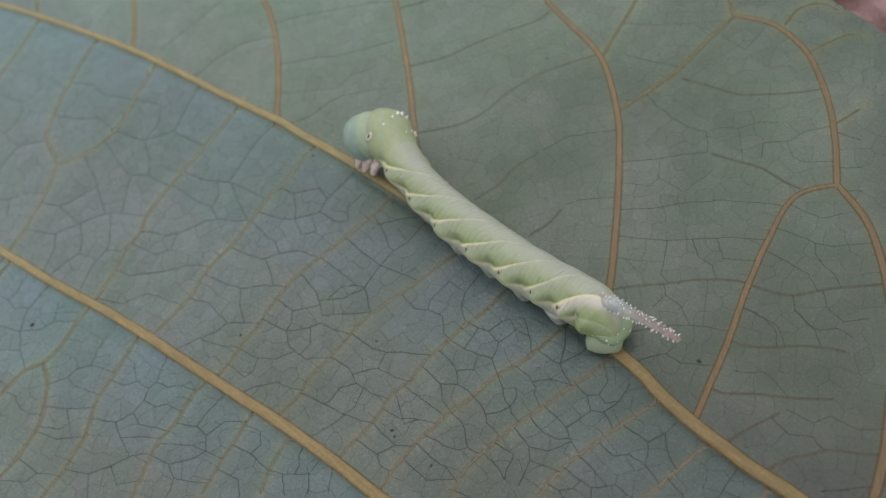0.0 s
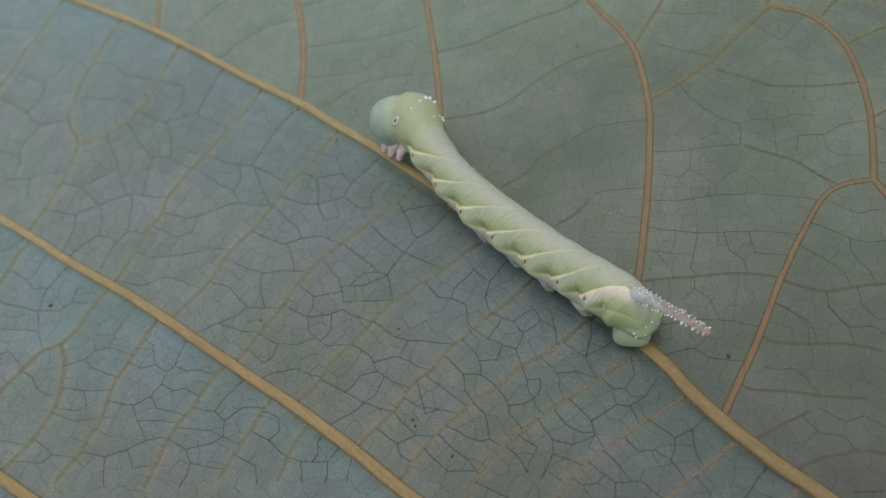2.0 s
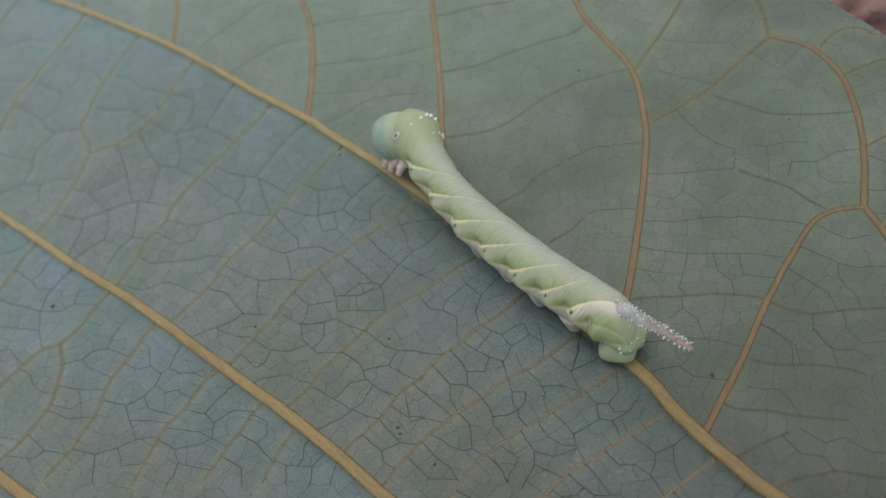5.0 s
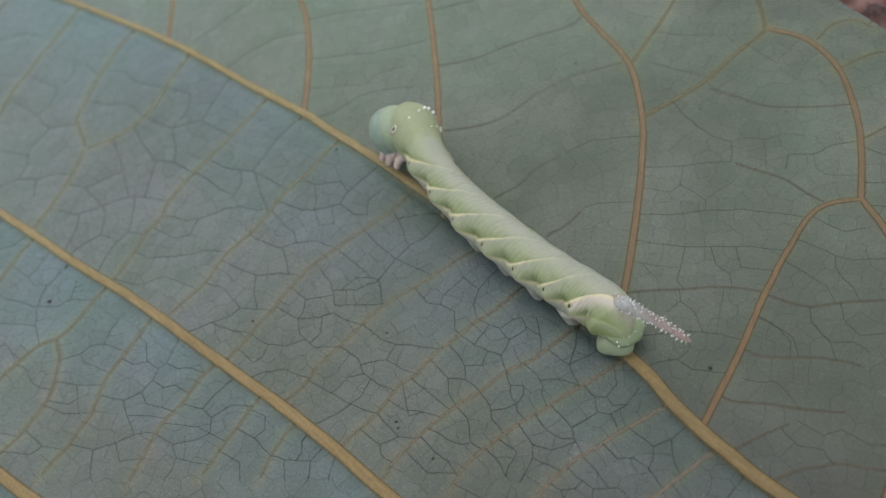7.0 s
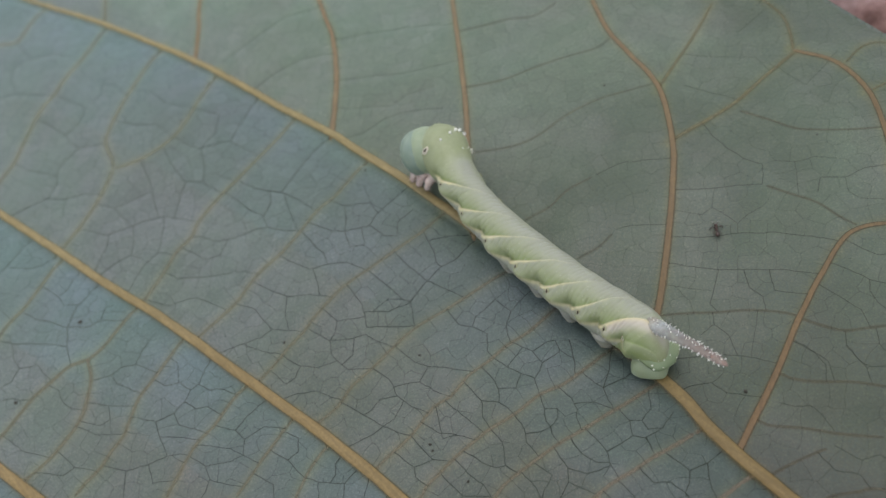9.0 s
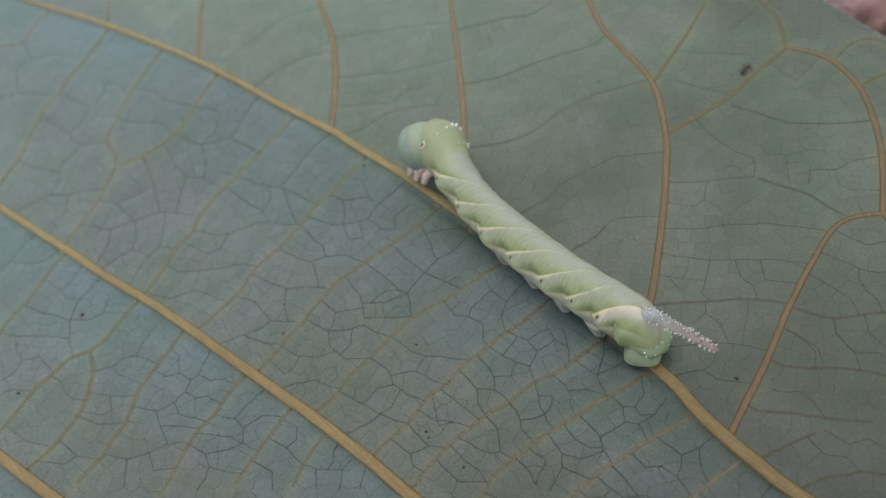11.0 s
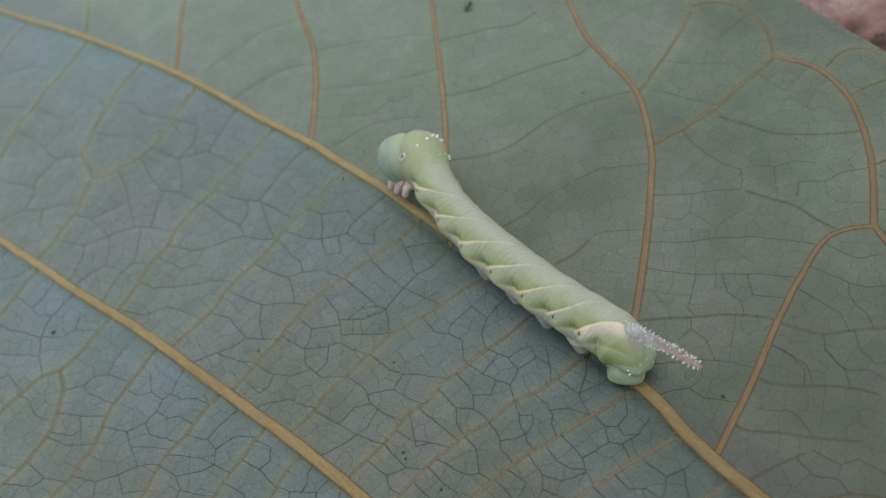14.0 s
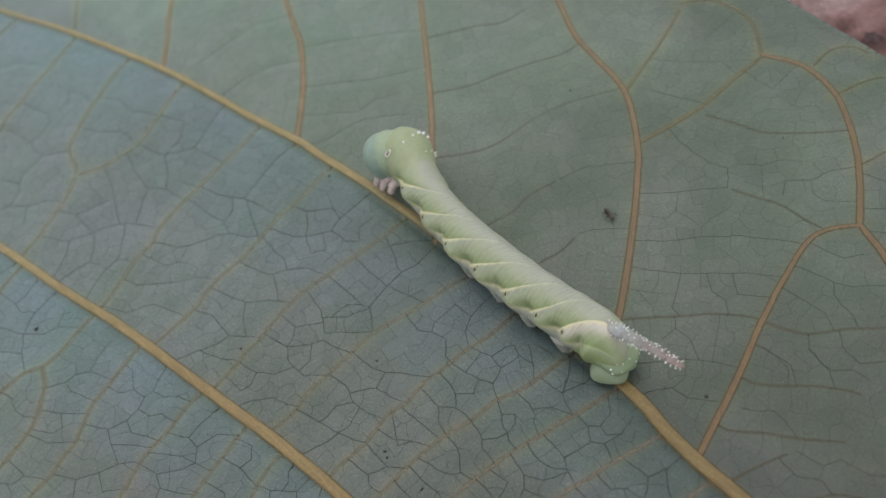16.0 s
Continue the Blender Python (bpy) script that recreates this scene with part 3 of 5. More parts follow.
vein("fine", 0.115, 0.09, (-0.6, -37.3), (-0.0, -38.3), (0.5, -41.2), (0.5, -42.7))
vein("fine", 0.115, 0.09, (-0.0, -38.3), (1.5, -38.8), (2.7, -38.2))
vein("fine", 0.115, 0.09, (-10.3, -33.5), (-8.8, -35.2), (-7.6, -36.7), (-6.4, -38.0), (-5.2, -39.4))
vein("fine", 0.115, 0.09, (-7.6, -36.7), (-8.9, -37.3), (-10.9, -37.1), (-12.5, -35.7))
vein("fine", 0.115, 0.09, (-2.4, -39.2), (-2.0, -41.7))
vein("fine", 0.115, 0.09, (7.4, -43.6), (8.5, -46.3))
vein("fine", 0.115, 0.09, (41.7, -18.3), (42.6, -20.0), (43.8, -21.6), (46.0, -22.1))
vein("fine", 0.115, 0.09, (38.4, -20.3), (40.1, -22.5), (41.0, -24.1), (42.6, -25.6), (45.7, -27.2))
vein("thin", 0.7, 0.5, (31.4, -25.5), (33.1, -27.5), (35.0, -29.2), (37.9, -30.2), (40.7, -31.2), (42.8, -32.1))
vein("fine", 0.115, 0.09, (35.8, -22.4), (36.9, -25.0), (38.0, -27.5), (37.6, -30.1))
vein("fine", 0.115, 0.09, (29.5, -27.7), (30.5, -29.8), (31.4, -31.9), (30.9, -34.1))
vein("fine", 0.115, 0.09, (35.0, -29.2), (34.1, -31.1), (34.6, -33.6), (35.1, -34.5))
vein("fine", 0.115, 0.09, (41.0, -24.1), (40.2, -25.5), (40.2, -27.3), (40.5, -29.2), (40.2, -31.0))
vein("fine", 0.115, 0.09, (38.1, -30.4), (37.4, -32.3), (38.0, -34.8), (40.6, -35.8))
vein("fine", 0.115, 0.09, (35.1, -34.5), (37.0, -35.3), (37.8, -37.2))
vein("faint", 0.09, 0.07, (40.4, -2.0), (42.4, -3.5), (44.9, -4.0), (47.2, -5.6))
vein("fine", 0.115, 0.09, (42.4, -9.5), (43.8, -7.5), (46.8, -9.0), (49.3, -8.8), (51.9, -9.6))
vein("faint", 0.09, 0.07, (42.4, -3.5), (41.0, -7.0), (40.1, -9.0))
vein("faint", 0.09, 0.07, (46.5, -9.0), (45.6, -11.3), (46.3, -12.8), (49.2, -14.8))
vein("branchlet", 0.6, 0.4, (57.0, 9.3), (59.4, 10.6), (61.3, 10.9), (63.3, 10.0), (64.4, 7.5))
vein("branchlet", 0.6, 0.4, (56.8, 2.8), (60.1, 3.1), (62.5, 3.0), (64.1, 2.2))
vein("branchlet", 0.6, 0.4, (52.9, -9.8), (56.9, -9.2))
vein("fine", 0.115, 0.09, (52.3, -10.9), (54.1, -13.6))
vein("fine", 0.115, 0.09, (49.3, -15.9), (51.8, -17.3))
vein("fine", 0.115, 0.09, (47.7, -19.3), (49.9, -20.5))
vein("fine", 0.115, 0.09, (36.0, 16.8), (38.5, 13.8), (41.7, 9.7))
vein("fine", 0.115, 0.09, (35.1, 8.3), (35.3, 6.1), (36.0, 3.4), (37.0, 0.4), (38.7, -1.9), (37.1, -5.0))
vein("faint", 0.09, 0.07, (38.6, 22.4), (42.3, 19.9), (47.1, 17.0), (47.4, 13.4))
vein("faint", 0.09, 0.07, (49.3, 12.0), (50.3, 8.3), (54.9, 10.6))
vein("faint", 0.09, 0.07, (47.3, 22.9), (53.1, 25.2), (53.7, 28.3))
vein("faint", 0.09, 0.07, (31.4, -2.7), (29.9, -5.2), (30.9, -7.2), (31.5, -9.1), (33.4, -8.4), (35.5, -8.2))
vein("faint", 0.09, 0.07, (29.9, -5.2), (28.1, -5.7), (26.1, -3.8))
vein("faint", 0.09, 0.07, (31.5, -9.1), (30.8, -10.5))
vein("fine", 0.115, 0.09, (28.9, -16.0), (28.3, -18.6), (29.1, -20.7), (28.4, -22.8))
vein("fine", 0.115, 0.09, (31.5, -17.5), (30.7, -20.5), (33.1, -22.1))
vein("fine", 0.115, 0.09, (26.1, -14.7), (24.4, -17.0), (23.1, -18.6), (23.5, -20.1))
vein("faint", 0.09, 0.07, (19.9, -13.7), (21.9, -15.4), (24.4, -17.1))
vein("faint", 0.09, 0.07, (19.6, -15.4), (21.1, -17.1), (20.8, -18.9))
vein("fine", 0.115, 0.09, (22.7, -20.1), (22.3, -21.4), (23.2, -23.6), (22.9, -26.5))
vein("fine", 0.115, 0.09, (22.3, -21.4), (20.3, -22.0))
vein("faint", 0.09, 0.07, (27.5, -22.4), (25.7, -25.1), (24.2, -27.4))
vein("faint", 0.09, 0.07, (23.8, -12.9), (23.2, -14.4), (21.8, -15.3))
vein("fine", 0.115, 0.09, (15.0, -27.1), (16.9, -27.7), (18.7, -28.3), (19.6, -30.2), (22.7, -32.5))
vein("faint", 0.09, 0.07, (18.7, -28.3), (20.4, -27.8), (21.6, -25.9))
vein("faint", 0.09, 0.07, (15.6, -31.8), (17.6, -32.3))
vein("fine", 0.115, 0.09, (24.2, -34.2), (25.4, -35.3), (27.0, -36.0), (27.6, -37.5), (27.7, -40.2))
vein("fine", 0.115, 0.09, (29.1, -27.6), (30.6, -30.1), (30.9, -32.1), (29.9, -34.2))
vein("fine", 0.115, 0.09, (34.0, -30.8), (34.4, -32.6), (34.7, -34.4), (34.2, -36.5))
vein("fine", 0.115, 0.09, (-57.3, 84.7), (-60.7, 87.9), (-65.4, 88.8), (-67.8, 96.7))
vein("fine", 0.115, 0.09, (-65.4, 89.2), (-68.4, 89.0), (-69.3, 85.8), (-68.3, 80.0))
vein("fine", 0.115, 0.09, (-60.9, 74.6), (-63.7, 76.6), (-68.3, 80.0), (-72.5, 80.7))
vein("fine", 0.115, 0.09, (-60.5, 74.7), (-57.8, 71.3), (-55.3, 68.5), (-55.4, 66.3), (-57.2, 63.8), (-59.2, 63.0))
vein("fine", 0.115, 0.09, (-64.4, 70.2), (-60.9, 65.5), (-59.2, 63.0), (-58.5, 60.4), (-57.0, 58.3), (-51.9, 55.9))
vein("fine", 0.115, 0.09, (-57.0, 58.3), (-59.2, 56.8), (-60.9, 55.6), (-61.6, 53.9))
vein("faint", 0.09, 0.07, (-53.6, 68.4), (-51.9, 69.7), (-51.7, 72.6), (-49.0, 71.0), (-47.5, 66.1))
vein("fine", 0.115, 0.09, (-50.2, 61.2), (-46.3, 57.6), (-42.7, 55.7), (-41.4, 53.3), (-40.6, 50.8))
vein("faint", 0.09, 0.07, (-46.0, 67.5), (-42.5, 64.8), (-40.7, 60.5), (-35.9, 55.8))
vein("fine", 0.115, 0.09, (-40.1, 50.5), (-38.0, 47.7), (-36.1, 45.6), (-31.0, 44.8))
vein("fine", 0.115, 0.09, (-36.1, 45.6), (-35.9, 41.3), (-36.7, 38.0))
vein("faint", 0.09, 0.07, (-35.4, 55.5), (-31.9, 52.2), (-32.9, 48.2), (-35.8, 45.7))
vein("fine", 0.115, 0.09, (-24.7, 53.6), (-27.9, 49.2), (-31.0, 44.8), (-27.5, 39.4))
vein("fine", 0.115, 0.09, (-14.8, 37.4), (-18.6, 35.2), (-21.0, 33.0), (-23.2, 30.8), (-25.0, 29.1))
vein("fine", 0.115, 0.09, (-69.8, 61.9), (-66.8, 58.4), (-61.6, 53.9), (-61.7, 51.9), (-63.5, 49.6), (-66.2, 49.9), (-69.4, 49.8), (-71.5, 49.3))
vein("fine", 0.115, 0.09, (-63.5, 49.6), (-60.4, 47.6), (-56.6, 46.6), (-53.8, 44.3))
vein("faint", 0.09, 0.07, (-60.4, 47.6), (-61.1, 44.0))
vein("fine", 0.115, 0.09, (-54.9, 43.0), (-51.9, 40.3), (-50.7, 37.4), (-49.1, 34.6))
vein("faint", 0.09, 0.07, (-51.9, 40.3), (-48.9, 40.1), (-45.4, 40.4))
vein("fine", 0.115, 0.09, (-58.2, 39.1), (-55.8, 37.1), (-53.5, 35.3), (-49.5, 34.9), (-46.6, 34.7), (-44.2, 34.1), (-41.1, 32.0), (-38.5, 29.9))
vein("fine", 0.115, 0.09, (-46.1, 47.1), (-45.3, 43.1), (-45.2, 39.7), (-45.0, 35.7), (-44.9, 34.2))
vein("fine", 0.115, 0.09, (-41.8, 48.6), (-41.3, 44.9), (-40.3, 41.6), (-39.6, 39.5), (-36.9, 38.0), (-33.9, 33.4))
vein("fine", 0.115, 0.09, (-39.6, 39.5), (-40.6, 37.1), (-42.4, 33.0))
vein("fine", 0.115, 0.09, (-49.3, 34.8), (-49.4, 32.0), (-50.4, 29.4))
vein("faint", 0.09, 0.07, (-53.5, 35.3), (-54.2, 32.8), (-56.0, 29.7))
vein("fine", 0.115, 0.09, (-55.7, 28.4), (-53.2, 29.1), (-50.4, 29.4), (-48.9, 28.0))
vein("faint", 0.09, 0.07, (-44.2, 33.9), (-44.5, 31.7), (-45.3, 29.1), (-46.0, 27.5), (-43.4, 25.7))
vein("faint", 0.09, 0.07, (-46.0, 27.5), (-48.1, 26.6), (-49.8, 25.2), (-51.5, 22.8))
vein("fine", 0.115, 0.09, (-40.0, 27.4), (-38.6, 26.7), (-36.5, 24.8), (-35.2, 24.3), (-32.9, 23.9), (-30.1, 23.7), (-27.9, 22.8), (-25.9, 20.9), (-23.6, 19.5))
vein("faint", 0.09, 0.07, (-41.9, 26.0), (-38.8, 22.4), (-36.5, 21.9), (-34.8, 24.0))
vein("fine", 0.115, 0.09, (-45.7, 23.5), (-43.7, 21.2), (-41.1, 20.0), (-37.6, 18.4), (-34.9, 17.6), (-33.2, 16.7), (-31.1, 14.9))
vein("faint", 0.09, 0.07, (-49.3, 20.0), (-45.7, 17.0), (-43.4, 16.8), (-41.6, 16.4), (-40.0, 14.9), (-37.6, 12.0), (-36.8, 11.1))
vein("fine", 0.115, 0.09, (-67.0, 42.7), (-68.5, 41.1), (-71.3, 37.9), (-72.7, 36.6), (-74.5, 33.7))
vein("faint", 0.09, 0.07, (-62.6, 36.5), (-64.9, 35.0), (-67.3, 35.4), (-71.3, 37.9))
vein("fine", 0.115, 0.09, (-65.3, 30.4), (-62.6, 26.9), (-61.3, 27.5), (-59.9, 30.7))
vein("fine", 0.115, 0.09, (-56.1, 26.8), (-58.2, 24.8), (-59.6, 23.7), (-60.5, 22.3), (-61.4, 19.9), (-61.7, 16.4), (-61.2, 12.5))
vein("faint", 0.09, 0.07, (-62.6, 26.9), (-61.7, 24.6), (-59.6, 23.6))
vein("fine", 0.115, 0.09, (-68.5, 26.4), (-66.3, 23.9), (-64.0, 22.3), (-61.9, 20.3), (-58.4, 18.7), (-56.2, 19.2), (-52.8, 17.4))
vein("faint", 0.09, 0.07, (-56.2, 19.2), (-55.6, 21.2), (-54.3, 21.2))
vein("fine", 0.115, 0.09, (-72.4, 29.5), (-70.3, 25.6))
vein("fine", 0.115, 0.09, (-72.2, 22.4), (-69.9, 20.7), (-66.3, 19.1), (-61.7, 16.4))
vein("fine", 0.115, 0.09, (-70.1, 20.8), (-70.0, 17.9), (-69.1, 15.8), (-70.5, 14.0), (-72.3, 13.8))
vein("faint", 0.09, 0.07, (-69.1, 15.8), (-66.3, 14.9), (-64.2, 11.0))
vein("fine", 0.115, 0.09, (-72.4, 11.5), (-70.6, 11.1), (-67.6, 9.2))
vein("fine", 0.115, 0.09, (-64.9, 10.8), (-63.3, 9.0), (-63.0, 7.0), (-61.7, 5.3), (-59.7, 3.9))
vein("fine", 0.115, 0.09, (-58.4, 8.5), (-55.5, 8.3), (-53.8, 9.2), (-51.8, 8.7), (-48.9, 5.8))
vein("fine", 0.115, 0.09, (-51.8, 8.7), (-50.8, 10.7), (-49.4, 12.3))
vein("fine", 0.115, 0.09, (-55.5, 8.3), (-54.8, 6.7), (-53.2, 5.0), (-51.2, 2.9))
vein("fine", 0.115, 0.09, (-59.2, 5.1), (-56.3, 3.3), (-53.4, 1.8), (-52.1, 1.3))
vein("faint", 0.09, 0.07, (-56.3, 3.3), (-56.2, 0.9), (-57.7, 0.6), (-60.1, 2.2))
vein("fine", 0.115, 0.09, (-61.0, 1.8), (-58.3, -0.6), (-56.6, -1.4), (-54.3, -2.4))
vein("fine", 0.115, 0.09, (-53.1, -0.2), (-50.8, -1.7), (-49.6, -2.5), (-47.2, -2.2), (-45.4, -1.0), (-44.4, 0.7), (-43.2, 1.1), (-42.2, 2.9), (-40.8, 5.1))
vein("fine", 0.115, 0.09, (-49.6, 5.0), (-47.9, 2.9), (-45.9, 2.6), (-44.4, 0.7))
vein("faint", 0.09, 0.07, (-45.9, 2.6), (-45.7, 6.1), (-46.7, 7.6))
vein("fine", 0.115, 0.09, (-43.2, 1.1), (-41.7, -0.6), (-40.1, -1.2), (-38.1, -3.2))
vein("fine", 0.115, 0.09, (-45.4, -1.0), (-44.0, -2.9), (-42.4, -3.2), (-40.2, -5.9))
vein("fine", 0.115, 0.09, (-47.0, -2.4), (-46.5, -4.6), (-44.6, -6.0), (-42.8, -7.8))
vein("fine", 0.115, 0.09, (-49.8, -2.4), (-49.4, -5.1), (-48.7, -8.5))
vein("faint", 0.09, 0.07, (-49.4, -5.1), (-47.4, -6.1), (-44.0, -8.2))
vein("fine", 0.115, 0.09, (-57.8, -5.8), (-54.7, -8.0), (-51.8, -8.5), (-48.5, -8.6), (-46.1, -9.5), (-43.8, -12.3), (-40.4, -13.0), (-38.7, -12.8))
vein("fine", 0.115, 0.09, (-64.2, -0.5), (-62.0, -4.0), (-59.0, -5.8))
vein("fine", 0.115, 0.09, (-62.0, -4.0), (-63.7, -4.5), (-67.4, -3.5))
vein("fine", 0.115, 0.09, (-54.7, -8.0), (-55.1, -10.0), (-55.5, -11.9))
vein("fine", 0.115, 0.09, (-43.8, -12.3), (-43.5, -14.5), (-44.3, -15.9), (-45.6, -16.9))
vein("faint", 0.09, 0.07, (-43.5, -14.5), (-41.6, -16.1), (-39.4, -17.2))
vein("faint", 0.09, 0.07, (-51.4, -8.6), (-51.1, -11.6), (-48.1, -12.6))
vein("faint", 0.09, 0.07, (-72.4, 6.0), (-69.6, 2.0), (-65.1, -1.5))
vein("faint", 0.09, 0.07, (-41.9, -6.6), (-39.8, -8.3))
vein("faint", 0.09, 0.07, (-44.5, -8.9), (-42.3, -9.9), (-40.2, -11.2), (-38.7, -12.8))
vein("fine", 0.115, 0.09, (-31.4, 35.3), (-28.3, 31.7), (-25.0, 29.1), (-22.7, 25.8), (-20.6, 22.4))
vein("fine", 0.115, 0.09, (-33.6, 33.8), (-32.5, 32.0), (-30.3, 27.9), (-28.6, 25.7), (-27.1, 27.7), (-26.6, 30.5))
vein("fine", 0.115, 0.09, (-28.6, 25.7), (-28.4, 23.0))
vein("fine", 0.115, 0.09, (-27.6, 16.4), (-25.5, 13.8), (-23.7, 12.0), (-21.2, 11.5), (-18.5, 10.5), (-16.2, 7.7))
vein("fine", 0.115, 0.09, (-21.9, 20.1), (-19.4, 17.4), (-17.5, 16.3), (-13.7, 15.6), (-12.5, 17.1), (-10.9, 18.1), (-8.4, 19.4), (-7.1, 20.5))
vein("fine", 0.115, 0.09, (-23.3, 19.3), (-22.1, 15.4), (-21.3, 13.9), (-21.2, 11.5))
vein("fine", 0.115, 0.09, (-18.1, 23.2), (-16.4, 21.1), (-12.6, 20.0), (-12.0, 17.4))
vein("fine", 0.115, 0.09, (-16.4, 21.1), (-16.8, 18.0), (-17.5, 16.3))
vein("fine", 0.115, 0.09, (-17.5, 16.3), (-17.4, 13.0), (-15.3, 12.5), (-15.0, 15.5))
vein("fine", 0.115, 0.09, (-13.7, 15.6), (-12.2, 12.7), (-10.5, 11.8), (-9.7, 14.4), (-7.2, 15.7))
vein("fine", 0.115, 0.09, (-16.0, 7.8), (-14.3, 4.4), (-13.5, 2.8), (-12.8, 0.8), (-11.8, -0.2))
vein("fine", 0.115, 0.09, (-11.6, 9.0), (-10.3, 5.5), (-9.5, 3.9), (-8.7, 2.1), (-6.2, 3.6), (-4.0, 3.9), (-1.6, 4.9))
vein("fine", 0.115, 0.09, (-11.8, -0.2), (-10.2, 1.1), (-8.7, 2.1), (-6.9, -0.2), (-4.8, -3.0))
vein("fine", 0.115, 0.09, (-11.8, -0.2), (-12.3, -4.5), (-14.3, -3.5), (-18.6, -1.3))
vein("fine", 0.115, 0.09, (-31.9, 13.5), (-29.7, 10.7), (-27.9, 8.9), (-24.6, 7.6), (-21.5, 4.8))
vein("fine", 0.115, 0.09, (-19.3, 6.3), (-18.2, 2.5), (-18.3, 0.5), (-18.6, -1.3), (-19.0, -2.4))
vein("fine", 0.115, 0.09, (-18.1, 1.2), (-15.1, -0.3), (-11.9, -0.3))
vein("fine", 0.115, 0.09, (-35.8, 12.0), (-33.1, 9.4), (-32.3, 7.0), (-31.4, 4.8), (-27.1, 2.1))
vein("fine", 0.115, 0.09, (-31.4, 4.8), (-33.2, 4.3), (-35.8, 4.7), (-38.5, 4.9), (-40.5, 5.0))
vein("fine", 0.115, 0.09, (-23.6, 4.3), (-22.2, 1.5), (-18.3, 0.4))
vein("fine", 0.115, 0.09, (-22.2, 1.5), (-22.8, -0.2), (-23.9, -1.0))
vein("fine", 0.115, 0.09, (-23.5, 11.8), (-23.4, 9.4), (-23.5, 6.7))
vein("fine", 0.115, 0.09, (-6.6, 10.4), (-6.4, 6.9), (-6.6, 4.2), (-6.2, 3.6))
vein("faint", 0.09, 0.07, (-6.2, 9.0), (-4.0, 8.5), (-1.3, 7.5))
vein("faint", 0.09, 0.07, (-24.3, 28.7), (-24.5, 23.5), (-24.0, 20.0))
vein("faint", 0.09, 0.07, (-28.1, 9.0), (-29.0, 6.0), (-29.0, 3.3))
vein("faint", 0.09, 0.07, (-16.8, 1.2), (-14.6, 1.7), (-12.7, 0.7))
vein("fine", 0.115, 0.09, (-35.8, 4.7), (-34.0, 2.5), (-31.0, 0.2), (-29.7, -1.6), (-28.7, -2.9), (-26.5, -4.2), (-23.7, -4.5), (-22.5, -6.6), (-19.5, -7.7))
vein("fine", 0.115, 0.09, (-25.9, 1.8), (-23.9, -1.0), (-24.2, -3.3), (-23.7, -4.5))
vein("fine", 0.115, 0.09, (-23.9, -1.0), (-21.0, -2.1), (-19.0, -2.4), (-17.8, -4.1), (-15.9, -6.3))
vein("fine", 0.115, 0.09, (-20.6, -2.3), (-21.4, -4.6), (-23.1, -5.3))
vein("fine", 0.115, 0.09, (-28.7, -2.9), (-29.9, -4.2), (-31.2, -4.5), (-33.0, -1.3))
vein("fine", 0.115, 0.09, (-32.7, -6.3), (-30.0, -6.6), (-27.4, -7.6), (-25.7, -9.4), (-24.2, -10.8))
vein("fine", 0.115, 0.09, (-24.6, -10.9), (-22.7, -13.3), (-20.3, -16.5), (-18.5, -18.5), (-16.8, -20.4))
vein("fine", 0.115, 0.09, (-20.3, -16.5), (-22.1, -17.0), (-22.9, -17.0), (-25.6, -16.7))
vein("fine", 0.115, 0.09, (-19.4, -8.0), (-17.8, -10.4), (-17.5, -11.9), (-17.5, -13.4), (-16.1, -15.6), (-13.9, -18.4))
vein("fine", 0.115, 0.09, (-17.5, -11.9), (-15.2, -12.4), (-14.1, -12.8), (-12.5, -11.3))
vein("fine", 0.115, 0.09, (-17.5, -13.4), (-19.7, -12.7), (-21.1, -13.6), (-22.3, -13.8))
vein("fine", 0.115, 0.09, (-15.5, -6.5), (-14.0, -9.6), (-12.4, -11.2), (-9.4, -13.2), (-7.2, -14.7))
vein("faint", 0.09, 0.07, (-17.0, -14.5), (-18.6, -16.3), (-20.3, -16.5))
vein("fine", 0.115, 0.09, (-17.1, -19.9), (-16.4, -22.1), (-15.6, -23.9), (-13.5, -25.2))
vein("fine", 0.115, 0.09, (-19.9, -20.8), (-18.6, -23.0), (-18.0, -23.7), (-15.6, -23.9))
vein("fine", 0.115, 0.09, (-18.0, -23.7), (-18.4, -25.1), (-17.1, -27.0))
vein("faint", 0.09, 0.07, (-14.1, -12.8), (-12.7, -15.0), (-10.9, -16.9))
vein("faint", 0.09, 0.07, (-15.1, -19.1), (-13.8, -20.9), (-11.8, -22.2))
vein("fine", 0.115, 0.09, (-40.1, -8.0), (-39.1, -8.6), (-38.2, -10.5), (-38.7, -12.8), (-36.8, -14.9))
vein("fine", 0.115, 0.09, (-38.2, -10.5), (-35.3, -9.6), (-32.8, -11.0))
vein("fine", 0.115, 0.09, (-39.1, -8.6), (-37.3, -7.1), (-35.6, -6.1), (-34.0, -5.0))
vein("fine", 0.115, 0.09, (-35.0, -13.6), (-33.3, -15.8), (-31.6, -19.2), (-30.1, -20.4), (-27.0, -21.9), (-25.4, -20.7), (-24.7, -20.6))
vein("fine", 0.115, 0.09, (-33.3, -15.8), (-31.7, -15.1), (-31.3, -13.1), (-32.6, -12.0))
vein("fine", 0.115, 0.09, (-28.7, -21.0), (-27.8, -20.2), (-27.5, -18.7), (-26.8, -17.5))
vein("fine", 0.115, 0.09, (-27.0, -21.9), (-27.8, -24.4))
vein("fine", 0.115, 0.09, (-37.8, -16.0), (-35.6, -18.5), (-36.0, -21.0))
vein("faint", 0.09, 0.07, (-30.1, -20.4), (-30.6, -23.3))
vein("faint", 0.09, 0.07, (-24.1, -21.9), (-25.4, -25.5))
